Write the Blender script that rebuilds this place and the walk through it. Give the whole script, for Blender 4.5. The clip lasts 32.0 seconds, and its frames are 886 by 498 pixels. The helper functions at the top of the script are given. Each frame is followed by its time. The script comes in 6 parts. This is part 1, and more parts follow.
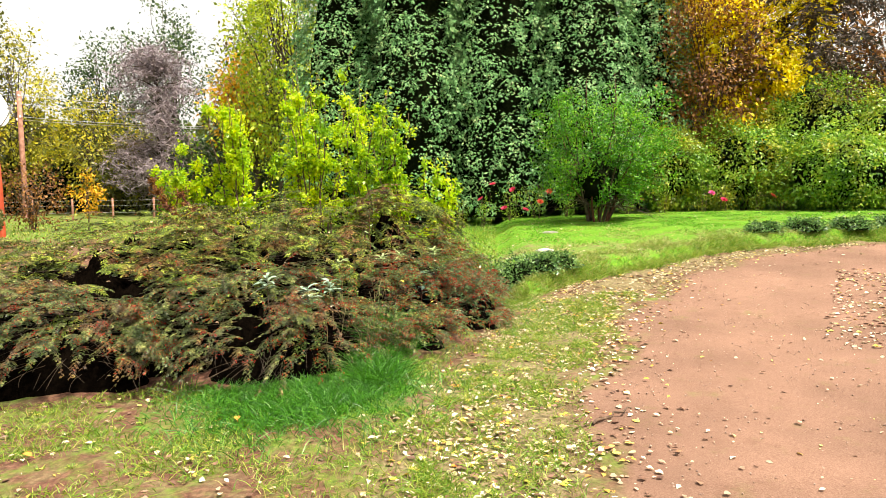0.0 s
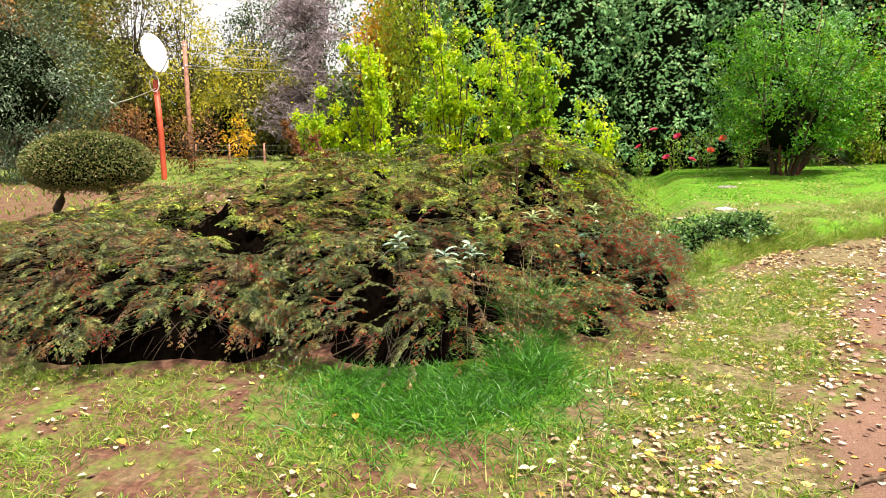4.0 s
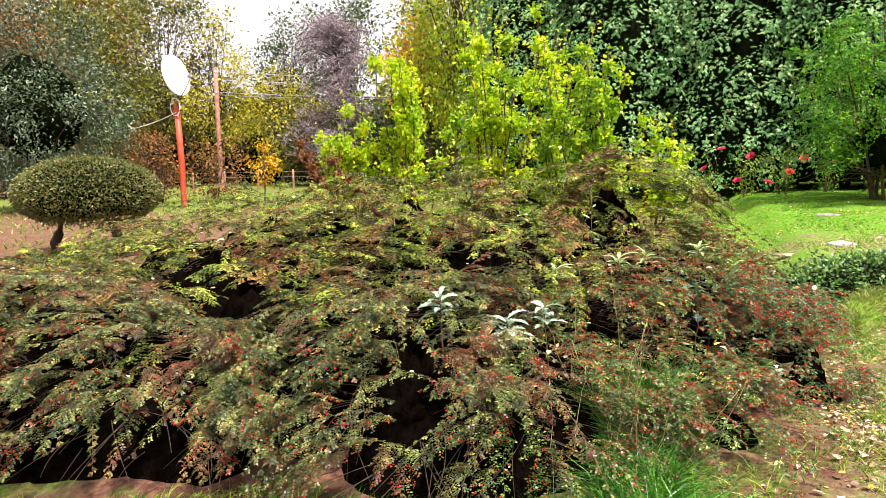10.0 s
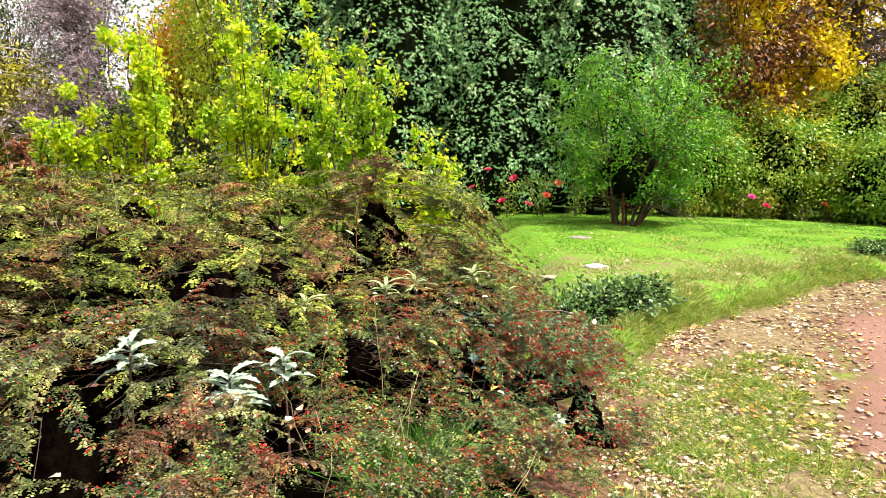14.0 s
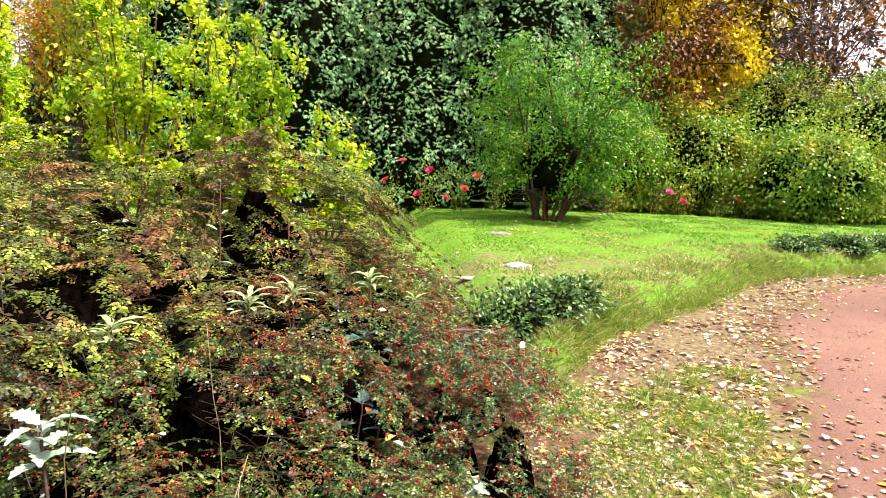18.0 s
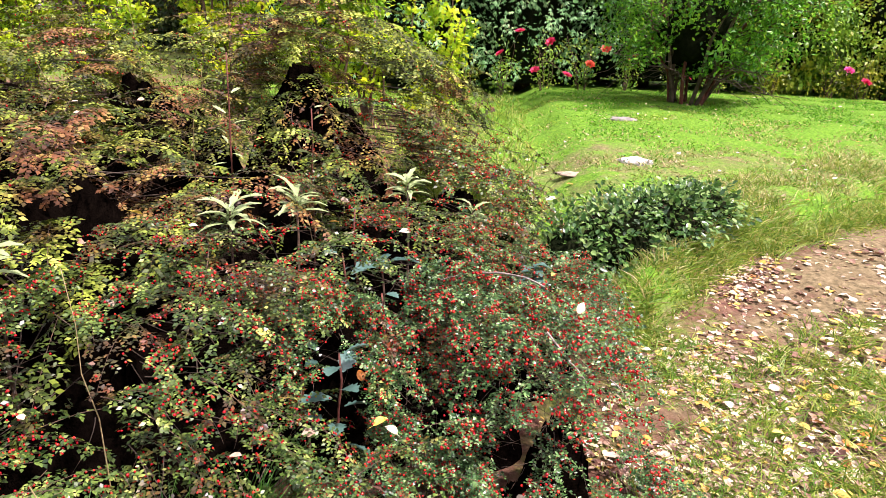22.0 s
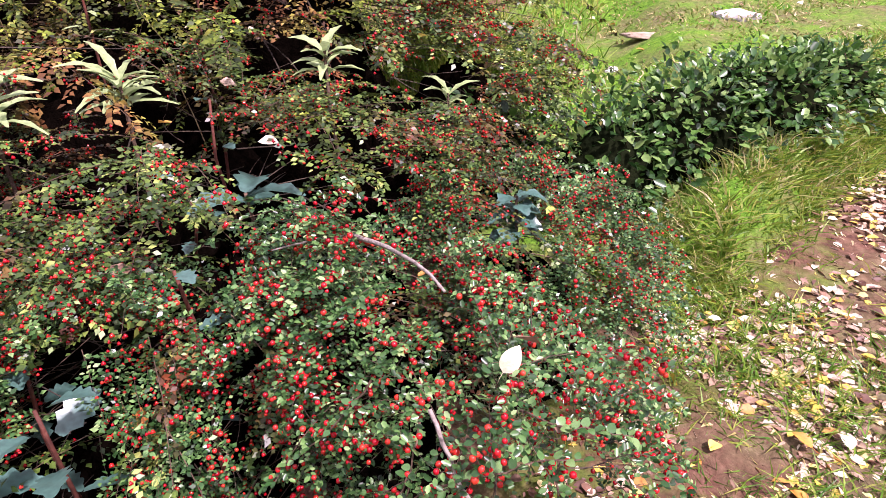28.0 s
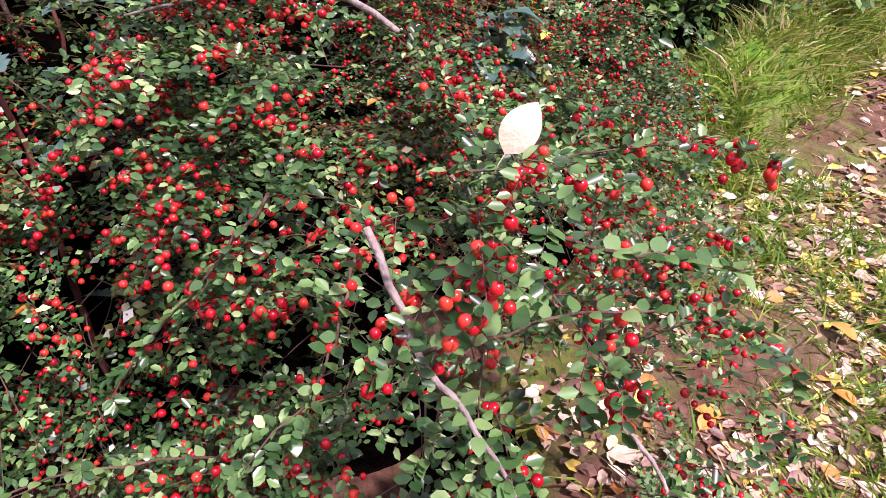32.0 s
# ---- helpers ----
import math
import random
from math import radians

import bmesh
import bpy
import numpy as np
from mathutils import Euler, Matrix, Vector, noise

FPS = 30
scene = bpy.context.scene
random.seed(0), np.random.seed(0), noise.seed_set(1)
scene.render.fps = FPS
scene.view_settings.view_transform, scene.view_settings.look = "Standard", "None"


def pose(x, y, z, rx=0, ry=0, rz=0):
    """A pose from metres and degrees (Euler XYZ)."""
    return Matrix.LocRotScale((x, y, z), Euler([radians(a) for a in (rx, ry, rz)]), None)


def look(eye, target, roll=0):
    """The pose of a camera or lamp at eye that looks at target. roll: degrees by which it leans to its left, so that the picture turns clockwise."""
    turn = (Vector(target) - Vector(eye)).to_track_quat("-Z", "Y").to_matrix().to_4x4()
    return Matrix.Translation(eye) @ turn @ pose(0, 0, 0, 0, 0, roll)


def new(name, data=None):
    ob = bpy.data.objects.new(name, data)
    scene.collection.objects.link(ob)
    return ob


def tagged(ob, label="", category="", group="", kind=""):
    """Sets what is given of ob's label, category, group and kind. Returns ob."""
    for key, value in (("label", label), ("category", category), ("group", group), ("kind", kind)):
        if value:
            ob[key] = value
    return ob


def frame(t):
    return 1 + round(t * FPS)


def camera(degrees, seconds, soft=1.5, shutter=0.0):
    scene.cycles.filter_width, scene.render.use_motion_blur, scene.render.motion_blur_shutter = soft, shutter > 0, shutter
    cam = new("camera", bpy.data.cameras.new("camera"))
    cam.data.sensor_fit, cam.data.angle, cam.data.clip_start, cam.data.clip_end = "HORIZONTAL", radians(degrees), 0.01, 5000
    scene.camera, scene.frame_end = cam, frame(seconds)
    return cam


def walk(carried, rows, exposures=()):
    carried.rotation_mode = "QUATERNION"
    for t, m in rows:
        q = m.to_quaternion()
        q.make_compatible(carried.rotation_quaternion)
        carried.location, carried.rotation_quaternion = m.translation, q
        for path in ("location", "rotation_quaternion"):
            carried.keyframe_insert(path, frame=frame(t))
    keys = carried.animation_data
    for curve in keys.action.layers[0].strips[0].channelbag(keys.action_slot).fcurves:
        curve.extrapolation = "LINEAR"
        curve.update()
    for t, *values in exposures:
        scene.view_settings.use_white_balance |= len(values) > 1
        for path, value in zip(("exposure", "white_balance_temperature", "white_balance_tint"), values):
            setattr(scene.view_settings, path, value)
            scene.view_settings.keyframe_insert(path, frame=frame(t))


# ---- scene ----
cam = camera(70.7, 32.0, soft=0.45)
PATH = [
    (0, (-0.1, -0.026, 1.447), (-0.255, 1.962, 1.291), -1.0),
    (0.5, (-0.106, 0.17, 1.441), (-0.34, 2.155, 1.361), -1.7),
    (1, (-0.112, 0.353, 1.464), (-0.434, 2.324, 1.364), -1.8),
    (1.5, (-0.122, 0.478, 1.483), (-0.548, 2.43, 1.392), -1.7),
    (2, (-0.174, 0.619, 1.463), (-0.575, 2.576, 1.376), -0.1),
    (2.5, (-0.264, 0.765, 1.453), (-0.617, 2.729, 1.314), 0.4),
    (3, (-0.332, 0.866, 1.467), (-0.723, 2.819, 1.289), -1.1),
    (3.5, (-0.421, 0.963, 1.451), (-0.92, 2.883, 1.193), -0.9),
    (4, (-0.439, 1.097, 1.442), (-1.017, 2.986, 1.126), -0.5),
    (4.5, (-0.454, 1.221, 1.417), (-1.082, 3.092, 1.095), -1.2),
    (6.5, (-0.522, 1.626, 1.461), (-1.098, 3.497, 1.055), -1.6),
    (7, (-0.605, 1.76, 1.471), (-1.161, 3.643, 1.089), 0.2),
    (7.5, (-0.696, 1.876, 1.455), (-1.242, 3.768, 1.104), 0.2),
    (8, (-0.766, 1.996, 1.421), (-1.339, 3.879, 1.063), -0.3),
    (8.5, (-0.874, 2.16, 1.376), (-1.521, 4.03, 1.085), -0.7),
    (9, (-0.954, 2.308, 1.394), (-1.647, 4.165, 1.123), -1.3),
    (9.5, (-1.018, 2.42, 1.415), (-1.751, 4.266, 1.18), -1.1),
    (10, (-1.061, 2.552, 1.423), (-1.737, 4.419, 1.187), -1.0),
    (10.5, (-1.097, 2.643, 1.418), (-1.597, 4.572, 1.245), 0.4),
    (11, (-1.163, 2.802, 1.432), (-1.411, 4.783, 1.297), 1.5),
    (11.5, (-1.198, 2.907, 1.429), (-1.292, 4.903, 1.346), 0.5),
    (12, (-1.227, 3.022, 1.406), (-1.215, 5.021, 1.325), 0.6),
    (12.5, (-1.228, 3.133, 1.395), (-1.255, 5.132, 1.337), 0.0),
    (13, (-1.191, 3.262, 1.368), (-1.278, 5.257, 1.271), 0.6),
    (13.5, (-1.143, 3.386, 1.383), (-1.207, 5.377, 1.202), 1.8),
    (14, (-1.097, 3.466, 1.387), (-1.074, 5.457, 1.198), 2.4),
    (14.5, (-1.065, 3.562, 1.365), (-0.947, 5.546, 1.145), 3.2),
    (15, (-1.053, 3.674, 1.342), (-0.843, 5.653, 1.139), 5.3),
    (15.5, (-1.045, 3.793, 1.344), (-0.794, 5.774, 1.23), 4.6),
    (17.5, (-0.973, 4.205, 1.298), (-0.761, 6.184, 1.099), 3.1),
    (18, (-0.918, 4.339, 1.33), (-0.64, 6.31, 1.139), 3.0),
    (18.5, (-0.869, 4.444, 1.345), (-0.556, 6.412, 1.171), 2.9),
    (19, (-0.827, 4.545, 1.323), (-0.536, 6.503, 1.041), 2.8),
    (19.5, (-0.803, 4.679, 1.282), (-0.583, 6.623, 0.87), 2.9),
    (20, (-0.775, 4.809, 1.275), (-0.622, 6.73, 0.74), 3.1),
    (20.5, (-0.744, 4.924, 1.292), (-0.606, 6.845, 0.753), 2.3),
    (21, (-0.694, 5.015, 1.286), (-0.623, 6.915, 0.664), 2.3),
    (21.5, (-0.606, 5.106, 1.287), (-0.663, 7.008, 0.67), 2.9),
    (22, (-0.515, 5.2, 1.332), (-0.624, 7.109, 0.746), 3.4),
    (22.5, (-0.423, 5.275, 1.359), (-0.442, 7.213, 0.864), 3.0),
    (23, (-0.355, 5.365, 1.331), (-0.296, 7.29, 0.792), 2.2),
    (23.5, (-0.328, 5.487, 1.292), (-0.337, 7.38, 0.646), 1.5),
    (24, (-0.297, 5.609, 1.298), (-0.397, 7.476, 0.59), 1.3),
    (24.5, (-0.256, 5.709, 1.32), (-0.365, 7.609, 0.705), 1.1),
    (25, (-0.222, 5.805, 1.314), (-0.372, 7.705, 0.707), -0.4),
    (25.5, (-0.178, 5.901, 1.315), (-0.534, 7.756, 0.658), -1.6),
    (27.5, (-0.172, 6.161, 1.207), (-0.555, 7.908, 0.313), 0.7),
    (28, (-0.197, 6.225, 1.149), (-0.538, 7.946, 0.187), 0.8),
    (28.5, (-0.204, 6.263, 1.096), (-0.531, 7.94, 0.056), 1.6),
    (29, (-0.197, 6.286, 1.047), (-0.538, 7.906, -0.075), 0.0),
    (29.5, (-0.192, 6.303, 0.987), (-0.606, 7.871, -0.182), -2.5),
    (30, (-0.193, 6.323, 0.95), (-0.572, 7.896, -0.225), -1.1),
    (30.5, (-0.196, 6.355, 0.929), (-0.531, 7.931, -0.255), -0.6),
    (31, (-0.2, 6.388, 0.909), (-0.52, 7.952, -0.296), 0.1),
    (31.5, (-0.216, 6.411, 0.887), (-0.504, 7.984, -0.315), 2.2),
    (32, (-0.226, 6.437, 0.865), (-0.429, 8.047, -0.303), 3.6),
]
walk(cam, [(t, look(eye, target, roll)) for t, eye, target, roll in PATH], [
    (0, 1.1, 7100, 8), (1, 1., 7100, 8), (2, 0.58, 7100, 10), (3, 0.78, 7000, 12), (4, 0.98, 6900, 12), (9, 0.96, 6650, 20), (11, 1.24, 6750, 18), (13, 1.12, 6750, 19), (15, 1.18, 6750, 20), (21, 1.1, 6350, 33),
    (25, 0.98, 6200, 40), (28, 0.82, 6050, 48), (30, 0.56, 6000, 50), (32, 0.62, 6050, 50),
])

# ---------------------------------------------------------------- world, sun
def make_world():
    w = bpy.data.worlds.new("sky")
    scene.world = w
    w.use_nodes = True
    nt = w.node_tree
    bg = nt.nodes["Background"]
    sky = nt.nodes.new("ShaderNodeTexSky")
    sky.sky_type = "NISHITA"
    sky.sun_disc = False
    sky.sun_elevation = radians(SUN_ELEVATION)
    sky.sun_rotation = radians(SUN_AZIMUTH)
    sky.air_density, sky.dust_density, sky.ozone_density = 1.0, 6.0, 0.3
    # an overcast veil, twice as bright overhead as at the horizon
    tc = nt.nodes.new("ShaderNodeTexCoord")
    sep = nt.nodes.new("ShaderNodeSeparateXYZ")
    nt.links.new(tc.outputs["Generated"], sep.inputs[0])
    cloud = nt.nodes.new("ShaderNodeValToRGB")
    cloud.color_ramp.elements[0].position, cloud.color_ramp.elements[0].color = 0.0, (0.50, 0.50, 0.50, 1)
    cloud.color_ramp.elements[1].position, cloud.color_ramp.elements[1].color = 1.0, (1.0, 1.0, 1.0, 1)
    nt.links.new(sep.outputs["Z"], cloud.inputs["Fac"])
    lift = nt.nodes.new("ShaderNodeVectorMath")
    lift.operation = "SCALE"
    lift.inputs["Scale"].default_value = 14.0
    nt.links.new(cloud.outputs["Color"], lift.inputs[0])
    veil = nt.nodes.new("ShaderNodeMix")
    veil.data_type = "RGBA"
    veil.inputs["Factor"].default_value = 0.8
    nt.links.new(sky.outputs[0], veil.inputs["A"])
    nt.links.new(lift.outputs[0], veil.inputs["B"])
    nt.links.new(veil.outputs["Result"], bg.inputs[0])
    bg.inputs[1].default_value = SKY_STRENGTH


SUN_ELEVATION, SUN_AZIMUTH, SKY_STRENGTH, SUN_STRENGTH = 62.0, 120.0, 0.072, 5.0
make_world()
sun = new("sun", bpy.data.lights.new("sun", "SUN"))
sun.data.energy, sun.data.angle, sun.data.color = SUN_STRENGTH, radians(4), (1.0, 0.94, 0.84)
_az, _el = radians(SUN_AZIMUTH), radians(SUN_ELEVATION)
sun.matrix_world = look((math.sin(_az) * math.cos(_el) * 50, math.cos(_az) * math.cos(_el) * 50, math.sin(_el) * 50), (0, 0, 0))

rng = np.random.default_rng(7)


# ---------------------------------------------------------------- materials
def material(name):
    m = bpy.data.materials.new(name)
    m.use_nodes = True
    nt = m.node_tree
    return m, nt, nt.nodes["Principled BSDF"], nt.nodes["Material Output"]


def ramp(nt, colours, stops=None):
    r = nt.nodes.new("ShaderNodeValToRGB")
    e = r.color_ramp.elements
    n = len(colours)
    stops = stops or [i / max(1, n - 1) for i in range(n)]
    e[0].position, e[0].color = stops[0], (*colours[0], 1)
    e[1].position, e[1].color = stops[-1], (*colours[-1], 1)
    for s, c in zip(stops[1:-1], colours[1:-1]):
        k = e.new(s)
        k.color = (*c, 1)
    return r


def noise_node(nt, scale, detail=4.0, rough=0.55, coords="Object"):
    tc = nt.nodes.new("ShaderNodeTexCoord")
    n = nt.nodes.new("ShaderNodeTexNoise")
    n.inputs["Scale"].default_value, n.inputs["Detail"].default_value, n.inputs["Roughness"].default_value = scale, detail, rough
    nt.links.new(tc.outputs[coords], n.inputs["Vector"])
    return n


def mix_colour(nt, a, b, fac, mode="MIX"):
    m = nt.nodes.new("ShaderNodeMix")
    m.data_type, m.blend_type = "RGBA", mode
    for sock, v in ((m.inputs["Factor"], fac), (m.inputs["A"], a), (m.inputs["B"], b)):
        if isinstance(v, (int, float)):
            sock.default_value = v
        elif isinstance(v, tuple):
            sock.default_value = (*v, 1)
        else:
            nt.links.new(v, sock)
    return m.outputs["Result"]


def leaf_material(name, colours, stops=None, rough=0.42, through_light=0.3, patch=None, patch_scale=1.5, gloss=0.5, drift=0.0, drift_scale=8.0):
    """Leaves, each of its own tone; patch: a second tone that takes over in drifts."""
    m, nt, bsdf, out = material(name)
    geo = nt.nodes.new("ShaderNodeNewGeometry")
    r = ramp(nt, colours, stops)
    tone = geo.outputs["Random Per Island"]
    if drift:
        # whole sprays run lighter or darker, besides leaf by leaf
        wide = noise_node(nt, drift_scale, 2)
        span = nt.nodes.new("ShaderNodeMapRange")
        span.inputs["From Min"].default_value, span.inputs["From Max"].default_value = 0.33, 0.67
        nt.links.new(wide.outputs["Fac"], span.inputs["Value"])
        blend = nt.nodes.new("ShaderNodeMix")
        blend.inputs["Factor"].default_value = drift
        nt.links.new(tone, blend.inputs["A"])
        nt.links.new(span.outputs["Result"], blend.inputs["B"])
        tone = blend.outputs["Result"]
    nt.links.new(tone, r.inputs["Fac"])
    colour = r.outputs["Color"]
    if patch:
        n = noise_node(nt, patch_scale, 3)
        lim = ramp(nt, [(0, 0, 0), (1, 1, 1)], [0.51, 0.63])
        nt.links.new(n.outputs["Fac"], lim.inputs["Fac"])
        r2 = ramp(nt, patch)
        nt.links.new(tone, r2.inputs["Fac"])
        colour = mix_colour(nt, colour, r2.outputs["Color"], lim.outputs["Color"])
    fine = noise_node(nt, 90, 2)
    shade = ramp(nt, [(0.72, 0.72, 0.72), (1.15, 1.15, 1.15)], [0.3, 0.7])
    nt.links.new(fine.outputs["Fac"], shade.inputs["Fac"])
    colour = mix_colour(nt, colour, shade.outputs["Color"], 1.0, "MULTIPLY")
    nt.links.new(colour, bsdf.inputs["Base Color"])
    bsdf.inputs["Roughness"].default_value = rough
    bsdf.inputs["Specular IOR Level"].default_value = gloss
    if through_light > 0:
        tr = nt.nodes.new("ShaderNodeBsdfTranslucent")
        nt.links.new(colour, tr.inputs["Color"])
        mx = nt.nodes.new("ShaderNodeMixShader")
        mx.inputs[0].default_value = through_light
        nt.links.new(bsdf.outputs[0], mx.inputs[1])
        nt.links.new(tr.outputs[0], mx.inputs[2])
        nt.links.new(mx.outputs[0], out.inputs["Surface"])
    return m


def plain_material(name, a, b, scale=20.0, rough=0.7, bump=0.3, metal=0.0, bump_scale=None, gloss=0.4):
    """A surface of two tones with fine relief."""
    m, nt, bsdf, out = material(name)
    n = noise_node(nt, scale, 6)
    r = ramp(nt, [a, b], [0.32, 0.7])
    nt.links.new(n.outputs["Fac"], r.inputs["Fac"])
    big = noise_node(nt, scale * 0.13, 3)
    shade = ramp(nt, [(0.75, 0.75, 0.75), (1.15, 1.15, 1.15)], [0.35, 0.65])
    nt.links.new(big.outputs["Fac"], shade.inputs["Fac"])
    nt.links.new(mix_colour(nt, r.outputs["Color"], shade.outputs["Color"], 1.0, "MULTIPLY"), bsdf.inputs["Base Color"])
    bsdf.inputs["Roughness"].default_value, bsdf.inputs["Metallic"].default_value = rough, metal
    bsdf.inputs["Specular IOR Level"].default_value = gloss
    if bump:
        bn = noise_node(nt, bump_scale or scale * 3, 5)
        bp = nt.nodes.new("ShaderNodeBump")
        bp.inputs["Strength"].default_value, bp.inputs["Distance"].default_value = bump, 0.02
        nt.links.new(bn.outputs["Fac"], bp.inputs["Height"])
        nt.links.new(bp.outputs[0], bsdf.inputs["Normal"])
    return m


BARK = plain_material("bark", (0.035, 0.025, 0.018), (0.11, 0.08, 0.055), 14, 0.9, 0.8)
TWIG = plain_material("twig", (0.06, 0.035, 0.022), (0.16, 0.10, 0.065), 60, 0.8, 0.4)
GREY_TWIG = plain_material("grey_twig", (0.19, 0.155, 0.13), (0.38, 0.33, 0.29), 60, 0.8, 0.4)
RED_STEM = plain_material("red_stem", (0.07, 0.018, 0.012), (0.17, 0.05, 0.03), 30, 0.7, 0.3)
# near-black cores: shade inside crowns and bushes is put into their colour
GAP_SHADE = plain_material("gap_shade", (0.003, 0.005, 0.002), (0.009, 0.012, 0.005), 9, 1.0, 1.0, gloss=0.0)
# near-black: the shade between cotoneaster twigs is put into this colour
THICKET_SHADE = plain_material("thicket_shade", (0.0015, 0.001, 0.0008), (0.005, 0.0035, 0.0025), 25, 1.0, 1.0, gloss=0.0)
STONE = plain_material("pale_stone", (0.45, 0.42, 0.40), (0.75, 0.72, 0.70), 18, 0.85, 0.6)
RUST_PAINT = plain_material("red_primer_paint", (0.38, 0.05, 0.022), (0.55, 0.09, 0.04), 6, 0.5, 0.1)
POLE_WOOD = plain_material("weathered_pole_wood", (0.24, 0.10, 0.07), (0.42, 0.22, 0.16), 5, 0.85, 0.4)
DISH_WHITE = plain_material("white_dish_paint", (0.74, 0.74, 0.76), (0.84, 0.84, 0.86), 3, 0.4, 0.0)
WIRE = plain_material("grey_wire", (0.35, 0.34, 0.33), (0.5, 0.5, 0.5), 5, 0.5, 0.0)
WHITEWASH = plain_material("whitewash", (0.6, 0.58, 0.55), (0.8, 0.79, 0.77), 4, 0.9, 0.2)
ROOF_FELT = plain_material("brown_roof", (0.10, 0.07, 0.06), (0.2, 0.15, 0.13), 6, 0.9, 0.4)

COTO_NEAR = leaf_material("cotoneaster_green", [(0.008, 0.028, 0.006), (0.028, 0.09, 0.022), (0.115, 0.24, 0.065), (0.42, 0.54, 0.24)], [0.08, 0.45, 0.75, 1], 0.3, 0.10, gloss=0.4, drift=0.4, drift_scale=22)
COTO_MID = leaf_material("cotoneaster_turning", [(0.007, 0.016, 0.004), (0.044, 0.066, 0.015), (0.15, 0.185, 0.044), (0.44, 0.45, 0.18)], [0.1, 0.45, 0.75, 0.97], 0.42, 0.08,
                         patch=[(0.008, 0.007, 0.004), (0.046, 0.026, 0.011), (0.135, 0.062, 0.024), (0.33, 0.27, 0.09)], patch_scale=3, gloss=0.3, drift=0.62, drift_scale=9)
COTO_GREEN = leaf_material("cotoneaster_olive", [(0.007, 0.021, 0.004), (0.038, 0.078, 0.014), (0.13, 0.21, 0.035), (0.44, 0.49, 0.13)], [0.1, 0.45, 0.75, 0.97], 0.36, 0.10,
                           patch=[(0.010, 0.012, 0.006), (0.06, 0.035, 0.012), (0.24, 0.06, 0.024)], patch_scale=4, gloss=0.35, drift=0.5, drift_scale=14)
COTO_FAR = leaf_material("cotoneaster_rusty", [(0.008, 0.016, 0.003), (0.050, 0.082, 0.011), (0.19, 0.255, 0.025), (0.56, 0.62, 0.10)], [0.1, 0.4, 0.72, 0.96], 0.5, 0.10,
                         patch=[(0.014, 0.008, 0.005), (0.07, 0.030, 0.013), (0.21, 0.085, 0.03), (0.38, 0.29, 0.09)], patch_scale=2, gloss=0.2, drift=0.62, drift_scale=6)
LIME = leaf_material("lime_leaves", [(0.10, 0.28, 0.010), (0.36, 0.60, 0.012), (0.64, 0.78, 0.018), (0.88, 0.86, 0.02)], [0.1, 0.35, 0.65, 0.95], 0.42, 0.5,
                     patch=[(0.06, 0.22, 0.015), (0.26, 0.50, 0.02), (0.50, 0.68, 0.02)], patch_scale=0.6, drift=0.45, drift_scale=2.5)
BUSH_GREEN = leaf_material("bush_leaves", [(0.015, 0.09, 0.006), (0.06, 0.26, 0.012), (0.20, 0.50, 0.02), (0.50, 0.70, 0.035)], [0.05, 0.4, 0.75, 1], 0.42, 0.45, drift=0.5, drift_scale=3)
BANK_GREEN = leaf_material("bank_leaves", [(0.03, 0.11, 0.010), (0.14, 0.33, 0.022), (0.32, 0.52, 0.04), (0.55, 0.60, 0.06)], [0.1, 0.4, 0.7, 0.95], 0.42, 0.4, patch=[(0.06, 0.12, 0.012), (0.28, 0.34, 0.02), (0.60, 0.50, 0.03)], patch_scale=0.9, drift=0.55, drift_scale=2.2)
THUJA = leaf_material("cypress_sprays", [(0.03, 0.11, 0.04), (0.12, 0.32, 0.10), (0.28, 0.50, 0.20), (0.54, 0.58, 0.26), (0.52, 0.28, 0.11)], [0.05, 0.4, 0.75, 0.95, 1], 0.5, 0.25, gloss=0.25, drift=0.35, drift_scale=2.5)
YELLOW = leaf_material("golden_leaves", [(0.40, 0.17, 0.01), (0.82, 0.54, 0.005), (0.95, 0.78, 0.008), (0.95, 0.88, 0.03)], [0.0, 0.22, 0.45, 0.95], 0.5, 0.5, drift=0.55, drift_scale=1.3)
ORANGE = leaf_material("orange_leaves", [(0.55, 0.24, 0.01), (0.75, 0.40, 0.01), (0.80, 0.50, 0.02)], None, 0.5, 0.4)
OLIVE_TREE = leaf_material("grey_green_leaves", [(0.015, 0.04, 0.014), (0.05, 0.10, 0.04), (0.22, 0.28, 0.17)], [0, 0.65, 1], 0.35, 0.15)
TOPIARY = leaf_material("clipped_leaves", [(0.04, 0.08, 0.012), (0.11, 0.16, 0.03), (0.22, 0.21, 0.06), (0.28, 0.19, 0.09)], [0, 0.45, 0.75, 1], 0.5, 0.2)
WOOD_OLIVE = leaf_material("woodland_olive", [(0.03, 0.045, 0.010), (0.13, 0.15, 0.02), (0.34, 0.33, 0.03)], [0.1, 0.5, 0.9], 0.5, 0.35, patch=[(0.04, 0.06, 0.02), (0.24, 0.11, 0.02)], patch_scale=0.35, drift=0.55, drift_scale=0.8)
WOOD_YELLOW = leaf_material("woodland_yellow", [(0.12, 0.14, 0.015), (0.45, 0.42, 0.03), (0.74, 0.62, 0.03)], [0.1, 0.5, 0.9], 0.5, 0.4, drift=0.55, drift_scale=0.8)
WOOD_LIME = leaf_material("woodland_lime", [(0.10, 0.20, 0.015), (0.36, 0.48, 0.02), (0.66, 0.68, 0.03)], [0.1, 0.5, 0.9], 0.5, 0.45, drift=0.5, drift_scale=0.8)
